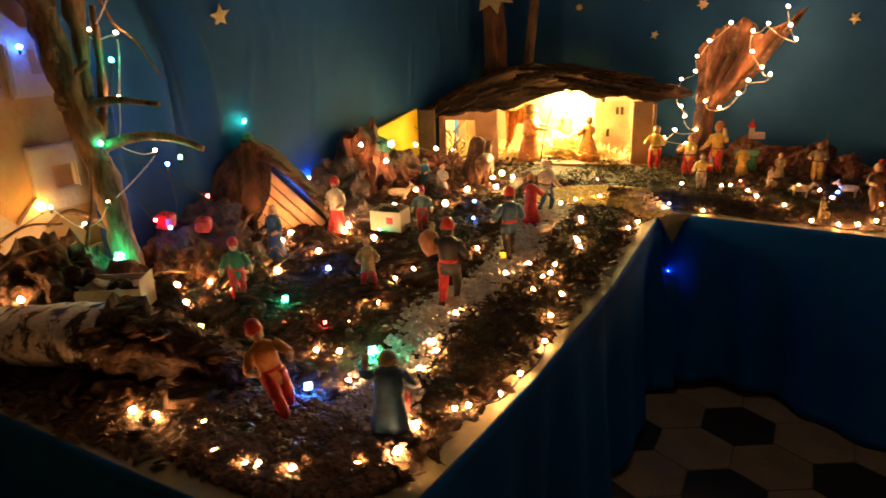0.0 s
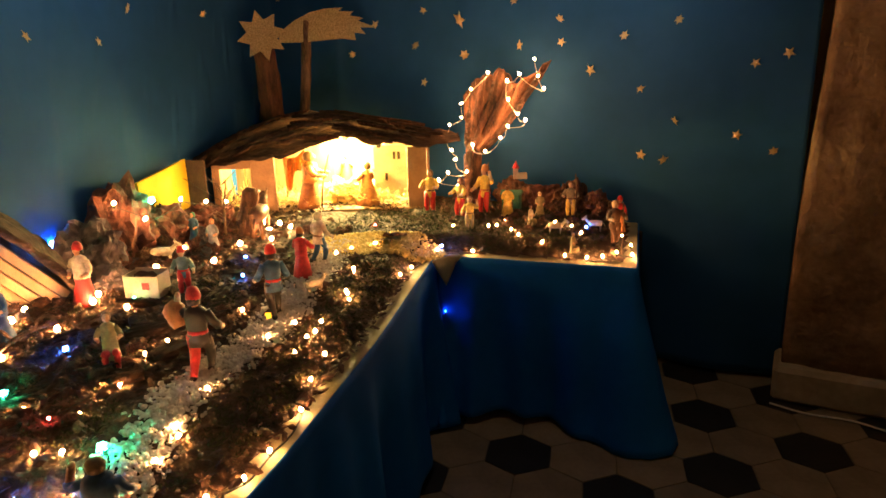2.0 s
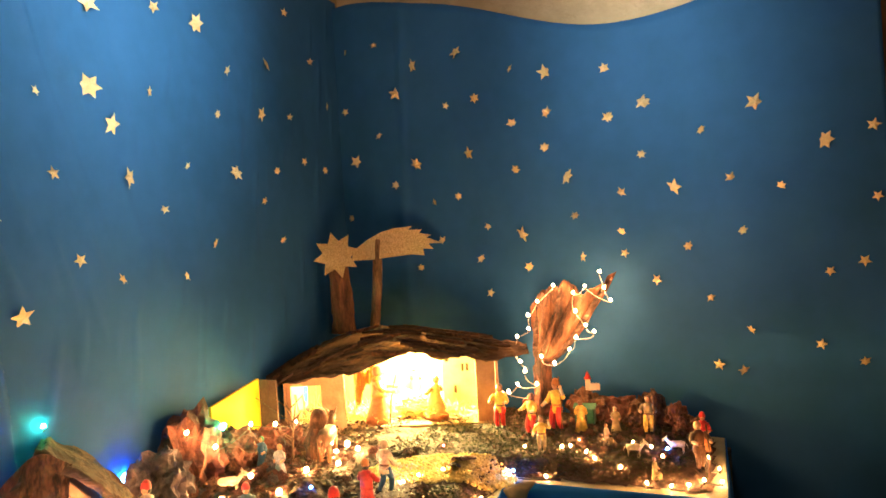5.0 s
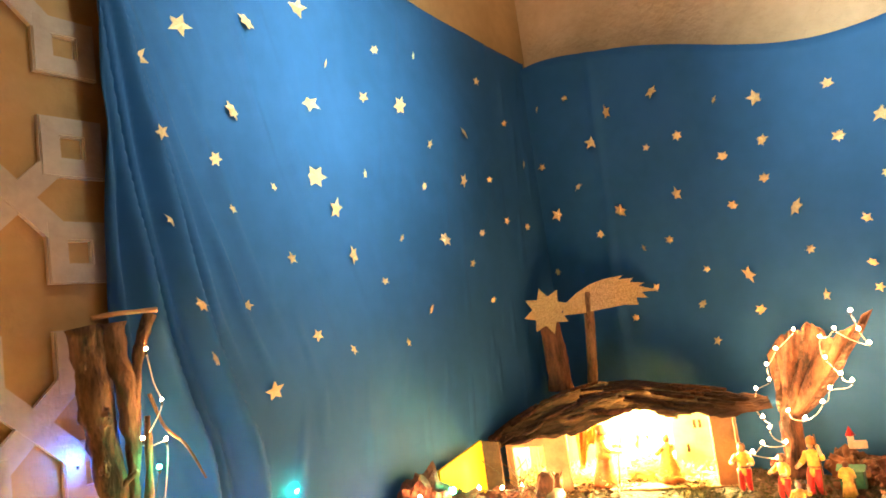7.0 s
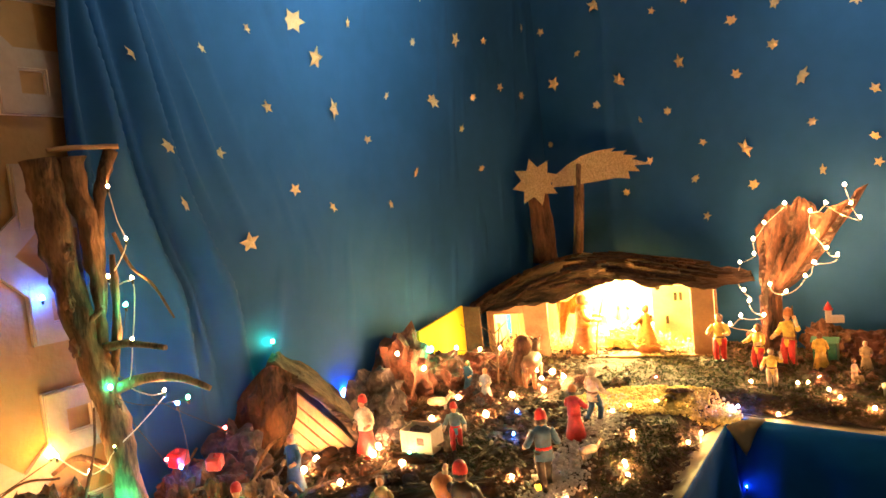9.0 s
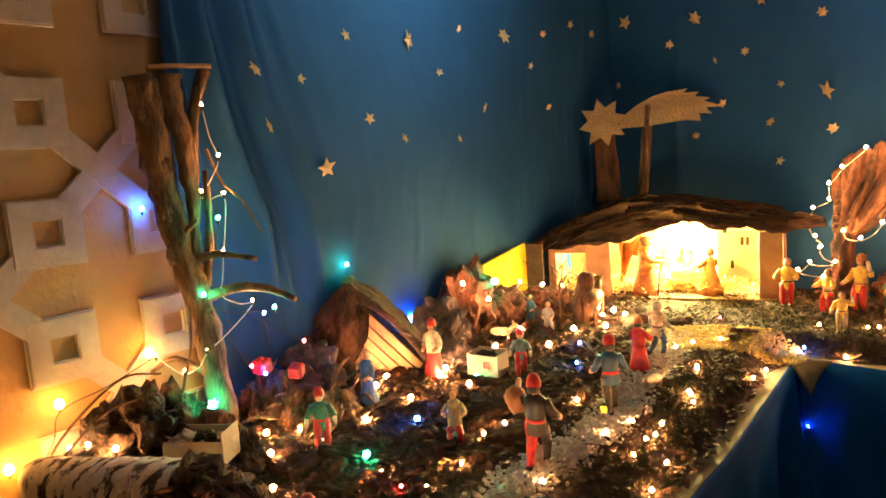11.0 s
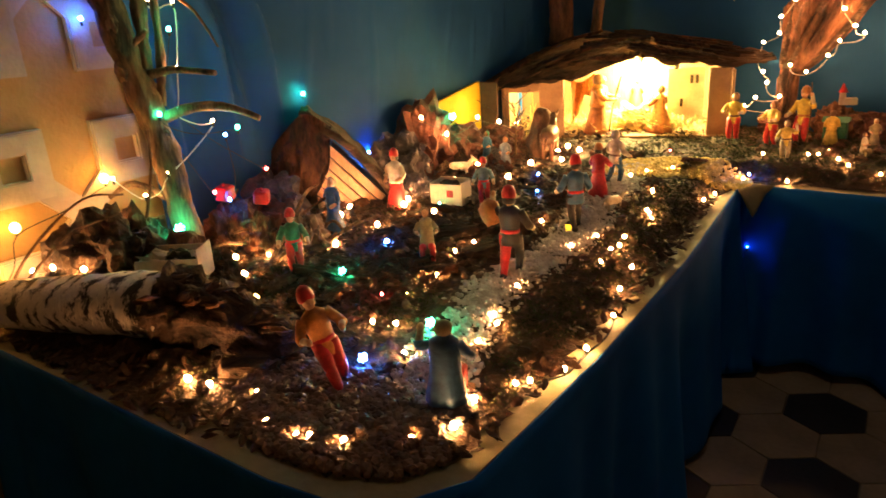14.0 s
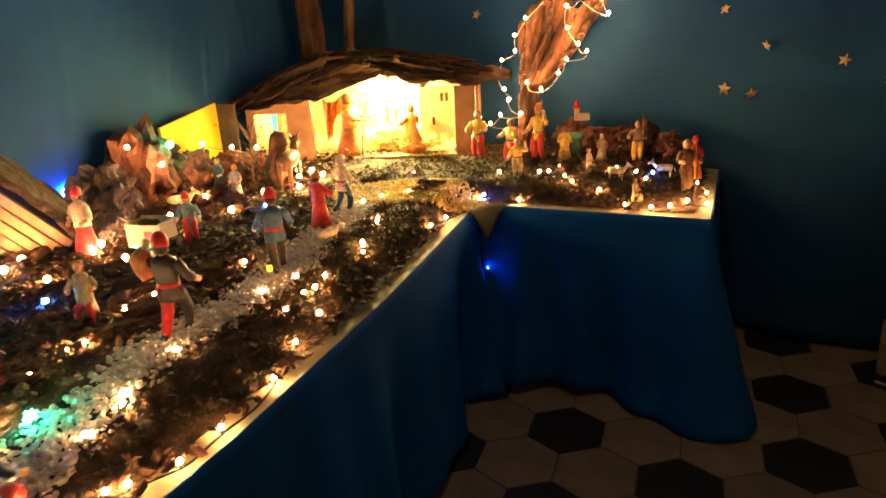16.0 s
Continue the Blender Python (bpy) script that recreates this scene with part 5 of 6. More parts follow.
# ---- figurines: each one plain mesh ----
def figurine(place, h, yaw, legs, body, head, hat, kind, label, arm=None, lean=0.0, stride=0.010, boots=False, toward=None):
    """Small plaster figure. kind: 'man' with two legs, 'robe', 'kneel' or 'sit'. toward: (x, y, degrees) of a slant."""
    names = ["skin", legs, body, head, hat or "brown", "black", "cream"]
    mats = [PAINT[n] for n in names]
    bm = bmesh.new()
    k = h / 0.23
    seed = place[0] * 31 + place[1] * 17

    def coat(profile, mi, squash, folds=7, ruffle=0.10, tilt=(0, 0)):
        n = 20
        rings = []
        for q, (r, z) in enumerate(profile):
            w = ruffle * max(0.0, 1 - q / 3.0)
            ring = []
            for c in range(n):
                a = 2 * math.pi * c / n
                rr = r * (1 + w * math.sin(folds * a + seed) + 0.05 * noise.noise(Vector((math.cos(a) * 2, math.sin(a) * 2, z * 40 + seed))))
                ring.append(bm.verts.new((tilt[0] * z + rr * math.cos(a), tilt[1] * z + squash * rr * math.sin(a), z)))
            rings.append(ring)
        for r0, r1 in zip(rings, rings[1:]):
            for c in range(n):
                f = bm.faces.new((r0[c], r0[(c + 1) % n], r1[(c + 1) % n], r1[c]))
                f.material_index = mi
        for ring, flip in ((rings[0], True), (rings[-1], False)):
            bm.faces.new(ring[::-1] if flip else ring).material_index = mi

    if kind == "man":
        for s in (-1, 1):
            st = stride * s
            mi = 5 if boots and s < 0 else 1
            knee = -0.010 - 0.25 * abs(st)
            tube(bm, smooth_line([(s * 0.012, 0, 0.108), (s * 0.014, st * 0.5 + knee, 0.056), (s * 0.013, st, 0.010)], 4), [0.0165, 0.016, 0.0145, 0.013, 0.0125, 0.012, 0.0105, 0.009, 0.0085], 10, mi, 0.12, seed)
            tube(bm, [(s * 0.013, st + 0.010, 0.009), (s * 0.013, st - 0.004, 0.010), (s * 0.014, st - 0.022, 0.006)], [0.008, 0.0095, 0.005], 8, 5)
        coat([(0.026, 0.082), (0.027, 0.098), (0.0225, 0.118), (0.025, 0.138), (0.0275, 0.156), (0.025, 0.170), (0.010, 0.181)], 2, 0.74)
        lathe(bm, [(0.0235, 0.112), (0.0245, 0.116), (0.0235, 0.121)], 14, 4, squash=0.76)
        sh = 0.166
    elif kind == "robe":
        coat([(0.042, 0.0), (0.040, 0.02), (0.033, 0.06), (0.024, 0.108), (0.026, 0.15), (0.023, 0.170), (0.010, 0.180)], 1, 0.8, 9, 0.14)
        coat([(0.0285, 0.100), (0.0268, 0.116), (0.0285, 0.15), (0.0255, 0.171), (0.009, 0.182)], 2, 0.82, 5, 0.08)
        sh = 0.163
    elif kind == "kneel":
        coat([(0.054, 0.0), (0.050, 0.03), (0.037, 0.08), (0.026, 0.12), (0.026, 0.15), (0.022, 0.170), (0.010, 0.180)], 1, 1.15, 8, 0.12, (0, -0.05))
        sh = 0.16
    else:
        for s in (-1, 1):
            tube(bm, smooth_line([(s * 0.014, 0, 0.050), (s * 0.020, -0.048, 0.062), (s * 0.021, -0.056, 0.006)], 4), [0.017, 0.0165, 0.016, 0.015, 0.0145, 0.013, 0.0115, 0.010, 0.009], 9, 1)
            tube(bm, [(s * 0.021, -0.050, 0.007), (s * 0.022, -0.080, 0.005)], [0.009, 0.005], 7, 5)
        coat([(0.036, 0.0), (0.035, 0.03), (0.029, 0.075), (0.028, 0.12), (0.029, 0.145), (0.024, 0.167), (0.010, 0.178)], 2, 0.85, 6, 0.10)
        sh = 0.155
    for s in (-1, 1):
        if arm == "up" and s > 0:
            pts = [(s * 0.024, 0, sh), (s * 0.046, -0.012, sh - 0.012), (s * 0.044, -0.024, sh + 0.034)]
        elif arm == "both" or (arm == "up" and s < 0):
            pts = [(s * 0.024, 0, sh), (s * 0.042, -0.006, sh - 0.034), (s * 0.048, -0.036, sh - 0.052)]
        elif arm == "out":
            pts = [(s * 0.024, 0, sh), (s * 0.042, -0.016, sh - 0.027), (s * 0.034, -0.048, sh - 0.030)]
        else:
            pts = [(s * 0.024, 0, sh), (s * 0.036, -0.006, sh - 0.036), (s * 0.024, -0.032, sh - 0.050)]
        way = smooth_line(pts, 3)
        tube(bm, way[:5], [0.0115, 0.011, 0.0108, 0.0105, 0.0112], 9, 2)
        tube(bm, way[4:], [0.0078, 0.0074, 0.0068], 8, 6 if kind == "man" else 0)
        bmesh.ops.create_uvsphere(bm, u_segments=8, v_segments=6, radius=0.0078, matrix=Matrix.Translation(pts[-1]) @ Matrix.Diagonal((0.8, 1.2, 1.0, 1)))
    bmesh.ops.create_uvsphere(bm, u_segments=14, v_segments=10, radius=0.0150, matrix=Matrix.Translation((0, -0.002, 0.197)) @ Matrix.Diagonal((0.88, 1.0, 1.15, 1)))
    tube(bm, [(0, -0.013, 0.200), (0, -0.0185, 0.194)], [0.0018, 0.0028], 5, 0)
    tube(bm, [(0, 0.002, 0.172), (0, -0.001, 0.188)], [0.009, 0.008], 8, 0)
    if hat:
        lathe(bm, [(0.0168, 0.199), (0.0178, 0.203), (0.0172, 0.209), (0.0150, 0.218), (0.0105, 0.226), (0.003, 0.230)], 14, 4, centre=(0, 0.002))
        lathe(bm, [(0.0150, 0.186), (0.0160, 0.196), (0.0155, 0.202)], 12, 5, centre=(0, 0.004))
    else:
        lathe(bm, [(0.0135, 0.182), (0.0162, 0.193), (0.0166, 0.204), (0.0115, 0.214), (0.003, 0.218)], 12, 3, centre=(0, 0.0045))
    bmesh.ops.scale(bm, vec=(k, k, k), verts=bm.verts)
    for f in bm.faces:
        f.smooth = True
    ob = obj("figurine", bm, mats)
    slant = Matrix.Identity(4)
    if toward:
        slant = Matrix.Rotation(radians(toward[2]), 4, Vector((-toward[1], toward[0], 0)))
    ob.matrix_world = Matrix.Translation(place) @ slant @ pose(0, 0, 0, lean, 0, yaw)
    return tagged(ob, label, "figurine", "plaster crib figurines")


def at(x, y, up=0.0):
    return (x, y, top_z(x, y) + up)


figurine(at(-0.755, 1.064), 0.225, 75, "red", "orange", "skin", "red", "man", "plaster man in an orange coat and red cap", "out", 0, 0.026, False, (-0.74, -0.66, 15))
rock(-0.54, 1.140, (0.05, 0.045, 0.03), 66, ROCK_GREY, "greenish grey stone that a figurine sits on")
squatting = figurine(at(-0.545, 1.146, 0.022), 0.172, -140, "red", "teal", "khaki", None, "sit", "seated plaster man in a grey-blue coat, one arm raised", "up", 6)
squatting.matrix_world = squatting.matrix_world @ Matrix.Diagonal((1.35, 1.3, 0.95, 1))
figurine(at(-0.895, 1.700), 0.253, 210, "red", "black", "skin", "red", "man", "plaster man in red trousers and red cap carrying a load", "up", 0, 0.03, True)
figurine(at(-0.985, 2.10), 0.240, 235, "black", "blue", "brown", "red", "man", "plaster man in a long blue coat holding a lantern", "both", 3, 0.026)
figurine(at(-1.145, 2.44), 0.195, 190, "red", "red", "brown", "rust", "robe", "plaster woman in a red dress", "out")
figurine(at(-1.193, 2.60), 0.217, 170, "blue", "cream", "cream", None, "man", "plaster man in a white shirt and blue trousers", "both", 4, 0.022)
figurine(at(-1.41, 1.345), 0.198, 60, "red", "green", "skin", "red", "man", "plaster man in a green waistcoat and red cap", "both", 4, 0.022)
figurine(at(-1.668, 1.925), 0.225, 20, "red", "cream", "skin", "red", "robe", "plaster woman in a white blouse and red skirt")
figurine(at(-1.432, 2.145), 0.180, 40, "red", "slate", "skin", "red", "man", "plaster man with a red cap beside a white house", "both", 4, 0.022)
figurine(at(-1.615, 1.615), 0.202, 10, "blue", "blue", "cream", None, "robe", "plaster woman in a dark blue robe")
figurine(at(-1.18, 1.65), 0.166, 50, "red", "khaki", "brown", None, "sit", "seated plaster man in khaki with red trousers", "out")
figurine(at(-1.86, 2.60), 0.150, 10, "blue", "blue", "green", None, "robe", "small plaster woman in a dark blue cloak")
figurine(at(-1.72, 2.57), 0.150, 20, "grey", "grey", "rust", None, "robe", "small plaster woman in a grey-blue robe")
sp = STABLE @ Vector((0.46, 0.06, 0.014))
robed = figurine(sp, 0.31, 120, "umber", "rust", "brown", None, "robe", "tall plaster man in an orange robe holding a staff", "out", 4)
robed.matrix_world = robed.matrix_world @ Matrix.Diagonal((1.3, 1.3, 1.0, 1))
sp = STABLE @ Vector((0.77, 0.08, 0.014))
figurine(sp, 0.24, 250, "rust", "umber", "brown", None, "kneel", "kneeling plaster woman in an orange robe", "out")
sp = STABLE @ Vector((0.645, 0.28, 0.10))
figurine(sp, 0.17, 200, "umber", "rust", "umber", None, "kneel", "small kneeling plaster figure behind the manger")
figurine(at(-1.158, 3.49), 0.233, 10, "red", "yellow", "brown", None, "man", "plaster shepherd in yellow with red stockings", "out")
figurine(at(-0.965, 3.44), 0.210, -20, "red", "yellow", "brown", None, "man", "plaster shepherd in a yellow tunic", "out")
figurine(at(-0.816, 3.22), 0.169, 20, "khaki", "yellow", "brown", None, "man", "small plaster shepherd with bent arm", "up")
figurine(at(-0.88, 3.54), 0.254, -15, "red", "yellow", "brown", "rust", "man", "plaster king in yellow and red", "up")
figurine(at(-0.775, 3.575), 0.160, 200, "yellow", "yellow", "brown", None, "robe", "plaster shepherd in a long yellow coat")
figurine(at(-0.624, 3.62), 0.125, 30, "khaki", "khaki", "cream", None, "robe", "small plaster woman in khaki")
figurine(at(-0.477, 3.64), 0.185, 10, "yellow", "khaki", "brown", None, "man", "plaster shepherd carrying a sheep", "out")
figurine(at(-0.192, 3.32), 0.205, 40, "brown", "brown", "skin", None, "man", "plaster shepherd in brown at the table's end", "out")
figurine(at(-0.235, 3.60), 0.170, 15, "rust", "red", "skin", "red", "robe", "small plaster woman in red", None)
figurine(at(-0.335, 3.20), 0.090, 80, "khaki", "khaki", "brown", None, "sit", "tiny seated plaster figure", None)
figurine(at(-0.60, 3.42), 0.100, 80, "khaki", "cream", "brown", None, "sit", "tiny seated plaster figure in white", None)


def prop(name, bm, mat, m, label, category):
    ob = obj(name, bm, mat, smooth=True)
    ob.matrix_world = m
    return tagged(ob, label, category, "figurine props")


bm = bmesh.new()
lump(bm, (0, 0, 0), (0.032, 0.026, 0.036), 3, 0.25, 1.6, 3)
prop("shoulder_sack", bm, PAINT["rust"], pose(-0.952, 1.685, 0.945), "brown sack on the red-capped man's shoulder", "sack")
for x, y, h in ((-0.845, 3.50, 0.27), (-0.445, 3.60, 0.22), (-0.155, 3.29, 0.22)):
    bm = bmesh.new()
    tube(bm, smooth_line([(0, 0, 0), (0.006, 0.004, h * 0.5), (0.0, 0.0, h)], 4), [0.003] * 9, 6, 0, 0.3, 2)
    prop("staff", bm, TWIG, pose(x, y, top_z(x, y)), "thin brown staff held by a figurine", "staff")
bm = bmesh.new()
tube(bm, smooth_line([(0, 0, 0), (-0.006, 0.0, 0.14), (0.01, -0.01, 0.29)], 4), [0.004] * 9, 6)
prop("staff", bm, TWIG, STABLE @ pose(0.53, 0.02, 0.014, 0, 9, 0), "pale staff leaning on the robed figurine", "staff")


def animal(place, s, yaw, mat, label):
    bm = bmesh.new()
    tube(bm, smooth_line([(-0.05, 0, 0.058), (0, 0, 0.062), (0.05, 0, 0.060)], 4), [0.016, 0.021, 0.023, 0.023, 0.022, 0.022, 0.023, 0.020, 0.012], 10, 0, 0.15, 2)
    tube(bm, [(0.045, 0, 0.065), (0.068, 0, 0.092), (0.078, 0, 0.098)], [0.013, 0.010, 0.009], 8)
    tube(bm, [(0.070, 0, 0.100), (0.098, 0, 0.086)], [0.012, 0.006], 8)
    for sx in (-0.038, 0.038):
        for sy in (-0.012, 0.012):
            tube(bm, [(sx, sy, 0.05), (sx, sy, 0.0)], [0.007, 0.005], 6)
    for sy in (-0.008, 0.008):
        tube(bm, [(0.070, sy, 0.106), (0.064, sy * 2, 0.120)], [0.004, 0.001], 5)
    tube(bm, [(-0.06, 0, 0.06), (-0.072, 0, 0.035)], [0.004, 0.002], 5)
    bmesh.ops.scale(bm, vec=(s, s, s), verts=bm.verts)
    ob = obj("animal_figurine", bm, mat, smooth=True)
    ob.matrix_world = pose(*place, 0, 0, yaw)
    return tagged(ob, label, "animal figurine", "plaster animals")


animal(at(-1.69, 2.83), 1.7, 120, PAINT["brown"], "brown plaster donkey before the stable")
animal(at(-1.78, 2.35), 0.8, 40, PAINT["cream"], "white plaster sheep among rocks")
animal(at(-0.45, 3.32), 0.6, 10, PAINT["cream"], "white plaster sheep on the moss")
animal(at(-1.00, 2.32), 0.6, 70, PAINT["cream"], "white plaster sheep beside the path")
animal(at(-0.30, 3.42), 0.6, 200, PAINT["cream"], "white plaster sheep near the shepherds")
# post of bark before the stable
bm = bmesh.new()
pts = smooth_line([(-1.73, 2.80, 0.79), (-1.735, 2.81, 0.92), (-1.72, 2.83, 1.03)], 5)
tube(bm, pts, [0.05, 0.05, 0.048, 0.047, 0.046, 0.044, 0.043, 0.041, 0.04, 0.034, 0.02], 10, 0, 0.4, 77)
tagged(obj("bark_post", bm, BARK), "upright piece of bark before the stable", "bark")
# leafless shrub
bm = bmesh.new()
rnd = random.Random(3)
tube(bm, [(-1.80, 2.72, 0.80), (-1.80, 2.73, 0.95), (-1.78, 2.74, 1.08)], [0.006, 0.005, 0.002], 6)
for k in range(16):
    z = 0.86 + k * 0.013
    a = rnd.uniform(0, 6.28)
    tube(bm, [(-1.80, 2.73, z), (-1.80 + 0.07 * math.cos(a), 2.73 + 0.07 * math.sin(a), z + 0.06)], [0.003, 0.001], 5)
tagged(obj("bare_shrub", bm, TWIG), "little leafless twig tree before the stable", "shrub")
# yellow lantern
lan = tagged(empty("lantern", pose(-0.995, 2.075, top_z(-0.995, 2.075))), "tiny glowing yellow lantern on the path", "lantern")
bm = bmesh.new()
lathe(bm, [(0.009, 0.0), (0.011, 0.004), (0.011, 0.020), (0.008, 0.025)], 10)
part("glass", bm, glowing("yellow lantern glass", (1.0, 0.55, 0.03), 3.0), lan)
bm = bmesh.new()
lathe(bm, [(0.012, 0.025), (0.004, 0.033)], 10)
part("cap", bm, DARKWOOD, lan)

# ---- light strings ----
def bulb_bmesh(r, spiky=False):
    bm = bmesh.new()
    lathe(bm, [(r * 0.35, -r * 1.0), (r * 0.8, -r * 0.6), (r, 0.0), (r * 0.8, r * 0.7), (r * 0.3, r * 1.1)], 10)
    if spiky:
        bm.free()
        bm = bmesh.new()
        bmesh.ops.create_icosphere(bm, subdivisions=3, radius=r * 0.8)
        for k, v in enumerate(bm.verts):
            v.co *= 2.6 if k % 5 == 0 else 1.0
    return bm


BULB = {}


def bulb(parent, place, mat, r=0.007, spiky=False):
    key = (mat.name, r, spiky)
    if key not in BULB:
        ob = part("bulb", bulb_bmesh(r, spiky), mat, parent, smooth=True)
        BULB[key] = ob.data
    else:
        ob = new("bulb", BULB[key])
        ob.parent = parent
    ob.matrix_local = Matrix.Translation(place)
    if "socket" not in BULB:
        sb = bmesh.new()
        lathe(sb, [(0.0028, -0.016), (0.0036, -0.012), (0.0036, -0.004), (0.0025, -0.002)], 8)
        so = part("socket", sb, CABLE, ob)
        BULB["socket"] = so.data
    else:
        so = new("socket", BULB["socket"])
        so.parent = ob
    so.location = (0, 0, -r * 0.5)
    return ob


def light_string(places, mat, label, cable=CABLE, r=0.007, sag=0.01, spiky=False, wire=0.0016):
    r *= 0.72
    s = tagged(empty("light_string"), label, "string lights", "strings of lights")
    if len(places) > 1:
        way = []
        for a, b in zip(places, places[1:]):
            a, b = Vector(a), Vector(b)
            mid = (a + b) / 2 + Vector((rnd.uniform(-0.02, 0.02), rnd.uniform(-0.02, 0.02), -sag))
            way += [a - Vector((0, 0, r + 0.008)), mid - Vector((0, 0, r))]
        way.append(Vector(places[-1]) - Vector((0, 0, r)))
        bm = bmesh.new()
        pts = smooth_line(way, 4)
        tube(bm, pts, [wire] * len(pts), 5)
        part("cable", bm, cable, s)
    for p in places:
        bulb(s, p, mat, r, spiky)
    return s


def on_ground(points, up=0.012):
    return [(x, y, top_z(x, y) + up) for x, y in points]


EDGE = [(-0.51, 1.33), (-0.52, 1.30), (-0.49, 1.41), (-0.51, 1.51), (-0.56, 1.68), (-0.63, 1.81), (-0.68, 1.94), (-0.78, 1.99), (-0.75, 1.90), (-0.78, 2.03), (-0.83, 2.28), (-0.89, 2.35), (-0.86, 2.67), (-0.88, 2.79), (-0.90, 3.06), (-0.75, 3.10), (-0.58, 3.21), (-0.47, 3.20), (-0.36, 3.17), (-0.27, 3.18), (-0.21, 3.20), (-0.16, 3.23), (-0.11, 3.30)]
FRONT = [(-1.02, 0.86), (-0.96, 0.88), (-0.85, 0.93), (-0.76, 0.90), (-0.68, 0.915), (-0.66, 0.93), (-0.60, 0.96), (-0.52, 1.04), (-0.50, 1.12), (-0.53, 1.20)]
MIDDLE = [(-0.68, 1.36), (-0.75, 1.48), (-0.71, 1.45), (-0.82, 1.64), (-0.89, 1.95), (-0.88, 2.06), (-0.81, 2.10), (-0.87, 2.33), (-0.98, 2.53), (-1.16, 2.78), (-1.18, 2.70), (-1.00, 2.56), (-1.10, 2.87)]
INNER = [(-0.76, 1.22), (-0.89, 1.30), (-0.94, 1.27), (-1.00, 1.42), (-1.04, 1.56), (-1.05, 1.52), (-1.14, 1.31), (-1.15, 1.38), (-1.14, 1.72), (-1.15, 1.81), (-1.11, 2.08), (-1.24, 1.14), (-1.48, 1.36), (-1.57, 1.34)]
VILLAGE = [(-1.65, 1.96), (-1.81, 1.84), (-1.84, 1.85), (-1.77, 2.02), (-1.61, 1.91), (-1.93, 1.90), (-1.94, 2.32), (-1.70, 2.25), (-1.65, 2.84), (-1.68, 2.95), (-2.02, 2.95), (-2.05, 2.80), (-1.86, 3.02), (-1.62, 2.62), (-1.55, 2.40), (-1.72, 1.75), (-1.68, 1.68)]
SHEPHERDS = [(-0.90, 3.22), (-0.75, 3.28), (-0.71, 3.38), (-0.62, 3.47), (-0.49, 3.44), (-0.40, 3.40), (-0.72, 3.30), (-0.63, 3.25), (-0.33, 3.30), (-0.14, 3.42), (-0.20, 3.52)]
light_string(on_ground(EDGE), WARM, "string of warm white lights along the table edge", wire=0.0028)
light_string(on_ground(FRONT), WARM, "string of warm white lights at the front corner", CABLE, 0.0095, wire=0.0032)
light_string(on_ground(MIDDLE), WARM, "string of warm white lights beside the gravel path")
light_string(on_ground(INNER), WARM, "string of warm white lights in the moss", CABLE, 0.0075)
light_string(on_ground(VILLAGE, 0.03), WARM, "string of warm white lights between the little houses", CABLE, 0.0135)
# made-up bulbs that lift the brightness among the little houses
VILLAGE_FILL = [(-1.52, 1.72), (-1.70, 1.66), (-1.47, 1.93), (-1.60, 2.14), (-1.83, 2.16), (-1.92, 2.08), (-1.80, 2.48), (-1.95, 2.60), (-1.55, 2.74), (-1.60, 2.93), (-1.78, 2.96), (-1.47, 1.52), (-1.58, 1.24), (-1.45, 1.20)]
light_string(on_ground(VILLAGE_FILL, 0.025), WARM, "extra warm white lights added to brighten the village", CABLE, 0.0115)
light_string(on_ground(SHEPHERDS, 0.02), WARM, "string of warm white lights among the shepherds", CABLE, 0.006)
light_string([on_left(1.66, 1.06, 0.24), on_left(1.75, 0.98, 0.30), on_left(1.95, 1.02, 0.33), on_left(2.10, 0.98, 0.35), on_left(2.25, 0.95, 0.36), on_left(2.30, 1.06, 0.10)], WARM, "warm white lights over the rocks", CABLE, 0.010)
TREE_L = [(-0.72, 3.79, 1.56), (-0.70, 3.79, 1.48), (-0.67, 3.79, 1.42), (-0.79, 3.77, 1.49), (-0.85, 3.76, 1.46), (-0.84, 3.75, 1.37), (-0.79, 3.75, 1.30), (-0.75, 3.75, 1.27), (-0.84, 3.74, 1.24), (-0.88, 3.74, 1.18), (-0.96, 3.73, 1.11), (-1.03, 3.73, 1.14)]
TREE_R = [(-0.95, 3.75, 1.50), (-1.04, 3.74, 1.42), (-1.09, 3.73, 1.35), (-1.09, 3.73, 1.28), (-1.16, 3.73, 1.24), (-1.15, 3.73, 1.11), (-1.13, 3.73, 1.06), (-1.06, 3.72, 1.00), (-1.17, 3.72, 0.99), (-1.22, 3.71, 0.95), (-1.27, 3.70, 0.98), (-1.10, 3.70, 0.93)]
light_string(TREE_L, WARM, "white-cabled warm lights hung on the bark tree", CABLE_WHITE, 0.0085, 0.015)
light_string(TREE_R, WARM, "white-cabled warm lights wound round the bark tree", CABLE_WHITE, 0.0085, 0.015)
TRUNK_L = [(-1.70, 1.20, 1.79), (-1.665, 1.22, 1.64), (-1.70, 1.17, 1.54), (-1.655, 1.22, 1.53), (-1.66, 1.20, 1.36), (-1.66, 1.18, 1.24), (-1.60, 1.25, 1.21), (-1.66, 1.12, 1.08), (-1.70, 1.06, 1.02), (-1.72, 0.99, 1.08)]
light_string(TRUNK_L, WARM, "warm lights wound round the driftwood trunk", CABLE_WHITE, 0.0055, 0.02)
light_string([(-1.71, 0.93, 0.96), (-1.60, 0.84, 0.91), (-1.64, 0.78, 0.90), (-1.68, 0.74, 0.89), (-1.55, 0.83, 0.90)], WARM, "warm lights behind the birch log", CABLE, 0.009)
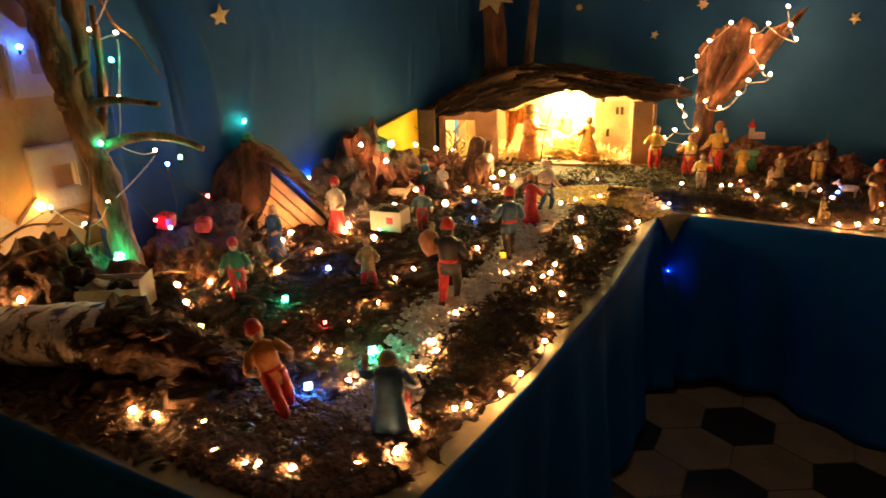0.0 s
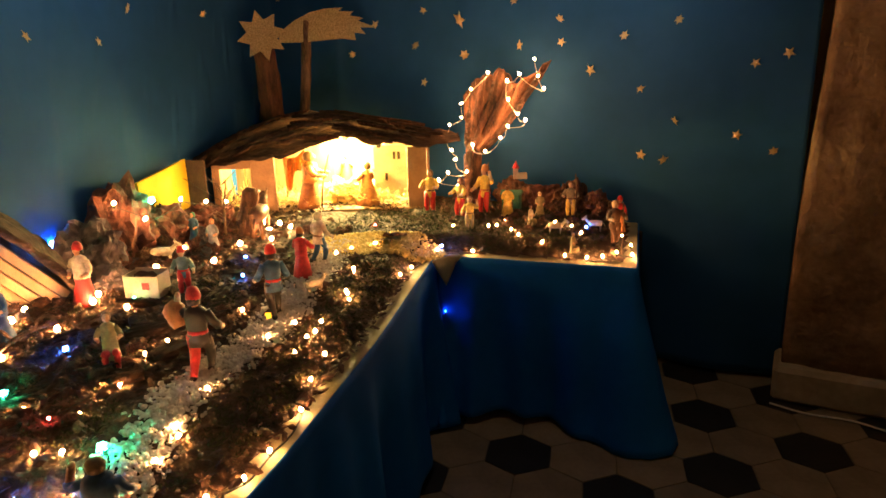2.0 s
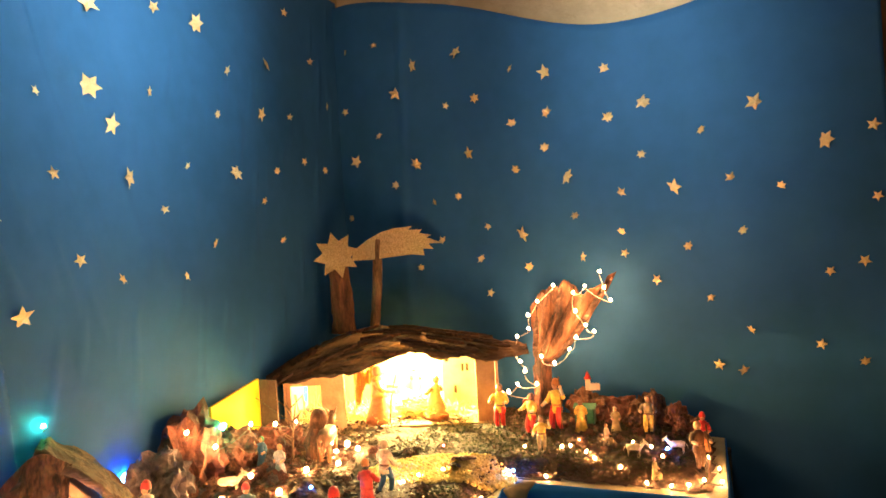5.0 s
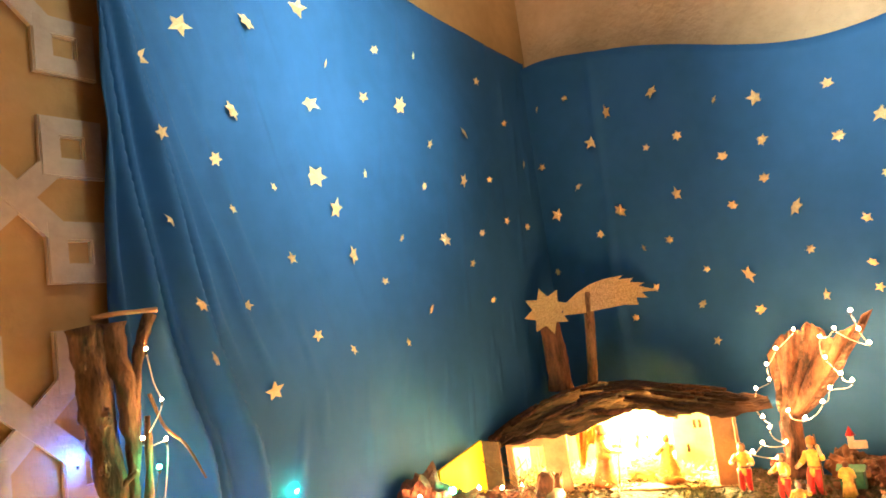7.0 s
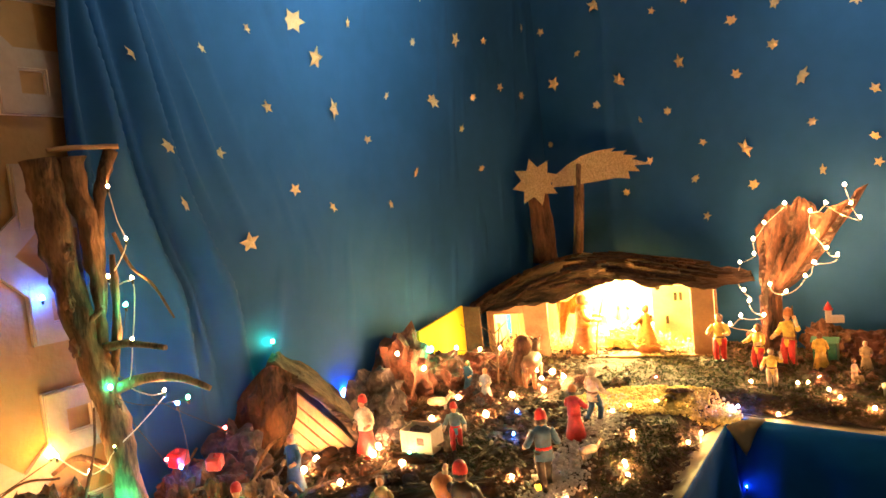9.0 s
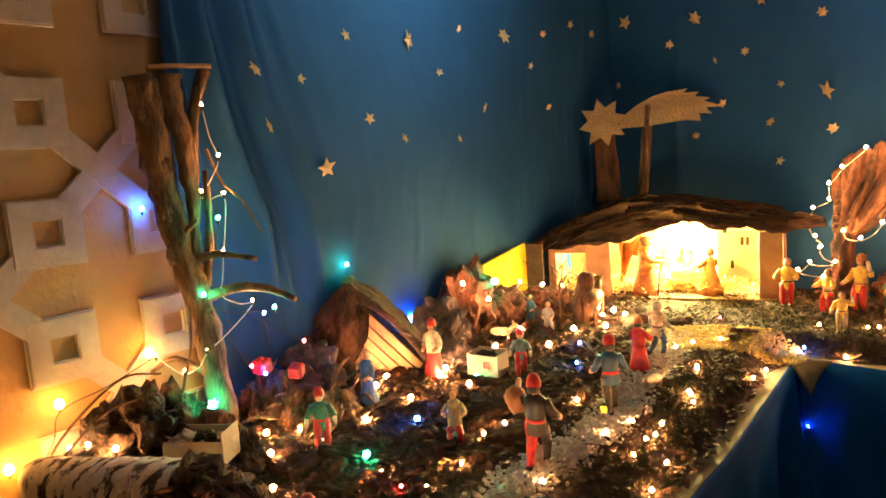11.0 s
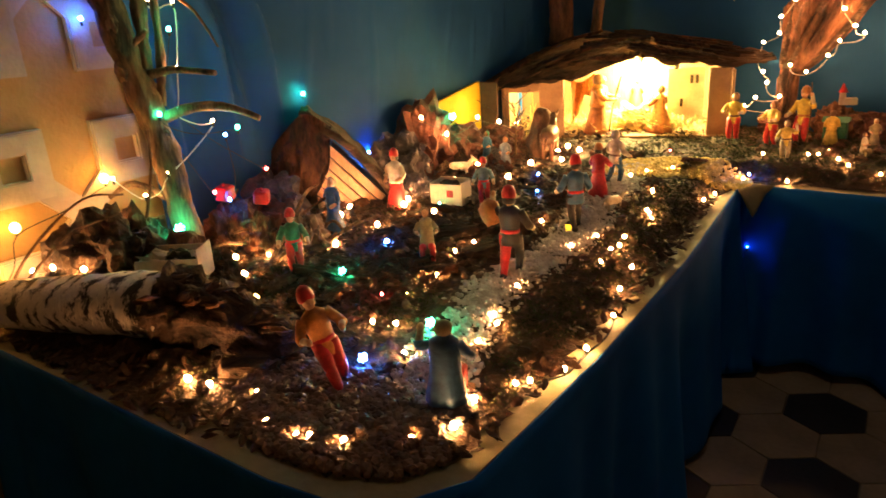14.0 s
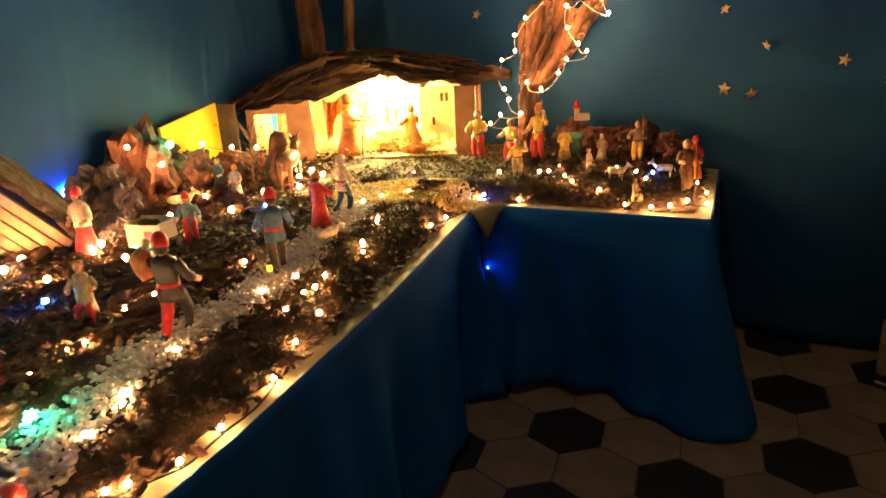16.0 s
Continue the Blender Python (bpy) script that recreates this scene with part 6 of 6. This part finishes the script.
light_string([(-1.795, 0.987, 1.071), (-1.735, 0.735, 0.999), (-1.717, 0.655, 0.856), (-1.725, 0.60, 0.86)], AMBER, "amber lamps glowing on the plaster wall", CABLE, 0.018)
light_string([(-1.15, 1.09, 0.845)], AMBER, "warm lamp glowing in the dark bark", CABLE, 0.011)


def coloured(places, mat, label, r=0.007, spiky=False, cable=CABLE):
    return light_string(places, mat, label, cable, r, 0.03, spiky, 0.0011)


coloured([(-0.79, 1.137, 0.795)], BLUE, "bright blue light at the front of the crib", 0.007, True)
coloured([(-0.80, 1.33, 0.80)], GREEN, "spiky green star light on the gravel path", 0.008, True)
coloured([(-1.35, 1.63, 0.80)], BLUE, "spiky blue light in the dark moss", 0.006, True)
coloured([(-1.24, 1.39, 0.80)], GREEN, "spiky green light in the moss", 0.007, True)
coloured([(-1.46, 2.48, 0.83), (-1.34, 2.33, 0.81)], BLUE, "blue lights in the moss near the stable", 0.006)
coloured([(-1.38, 2.36, 0.81)], GREEN, "green light in the moss near the stable", 0.006)
coloured([(-1.50, 1.985, 0.815)], GREEN, "green light beside the white paper crate", 0.005)
coloured([tuple(on_left(1.83, 1.04, 0.28))], GREEN, "spiky green-white light on the rocks", 0.010, True)
coloured([(-1.60, 1.10, 0.93)], GREEN, "bright green light at the driftwood foot", 0.010, True)
coloured([(-1.67, 1.29, 0.96), (-1.60, 1.28, 1.165)], BLUE, "blue lights on the driftwood", 0.007)
coloured([(-1.70, 1.26, 0.985), (-1.715, 1.07, 1.365), (-1.72, 1.45, 1.02)], RED, "red lights on the driftwood", 0.007)
coloured([(-1.64, 1.19, 1.46), (-1.665, 1.13, 1.24), (-1.535, 1.29, 1.19)], GREEN, "green lights on the driftwood", 0.008)
coloured([tuple(on_left(0.44, 1.501, 0.05))], BLUE, "blue light against the plaster relief", 0.008)
coloured([(-1.93, 1.74, 1.215)], GREEN, "green light on the chalet's bark roof", 0.006, True)
coloured([tuple(on_left(1.15, 1.02, 0.085)), tuple(on_left(1.52, 0.92, 0.06)), tuple(on_left(1.82, 0.93, 0.05))], BLUE, "blue lights glowing behind the bark chalet", 0.023)
coloured([(-0.83, 2.985, 0.515)], BLUE, "blue light shining on the hanging cloth", 0.0028)
coloured([(-0.88, 3.06, 0.785), (-0.33, 3.38, 0.845)], BLUE, "blue lights at the table's inner corner", 0.006)
coloured([(-1.25, 3.11, 0.835), (-1.02, 1.36, 0.80)], RED, "small red lights in the moss", 0.005)

# white cable on the floor beside the pillar
bm = bmesh.new()
pts = smooth_line([(0.47, 3.70, 0.008), (0.62, 3.66, 0.008), (0.80, 3.67, 0.008), (1.0, 3.62, 0.008), (1.3, 3.66, 0.008)], 6)
tube(bm, pts, [0.005] * len(pts), 6)
tagged(obj("cable", bm, CABLE_WHITE), "white cable lying on the floor by the pillar", "cable")

# ---- floor tiles ----
TILE = 0.26
ANG = radians(-15.5)
E1, E2 = Vector((math.cos(ANG + math.pi / 6), math.sin(ANG + math.pi / 6))) * TILE, Vector((math.cos(ANG + math.pi / 2), math.sin(ANG + math.pi / 2))) * TILE
bm = bmesh.new()
R_ = TILE / math.sqrt(3) - 0.0015
top = [bm.verts.new(((R_ - 0.002) * math.cos(ANG + math.pi * k / 3), (R_ - 0.002) * math.sin(ANG + math.pi * k / 3), 0.0)) for k in range(6)]
low = [bm.verts.new((R_ * math.cos(ANG + math.pi * k / 3), R_ * math.sin(ANG + math.pi * k / 3), -0.008)) for k in range(6)]
bm.faces.new(top)
for k in range(6):
    bm.faces.new((low[k], low[(k + 1) % 6], top[(k + 1) % 6], top[k]))
tile_mesh = bpy.data.meshes.new("tile")
bm.to_mesh(tile_mesh)
bm.free()
black_mesh = tile_mesh.copy()
tile_mesh.materials.append(TILE_PALE)
black_mesh.materials.append(TILE_BLACK)
ORIGIN = Vector((0.205, 3.475))
for a in range(-14, 15):
    for b in range(-14, 15):
        p = ORIGIN + E1 * a + E2 * b
        if -1.1 < p.x < 2.4 and 0.6 < p.y < 3.98:
            ob = new("tile", black_mesh if (a - b) % 3 == 0 else tile_mesh)
            ob.parent = floor
            ob.location = (p.x, p.y, 0)
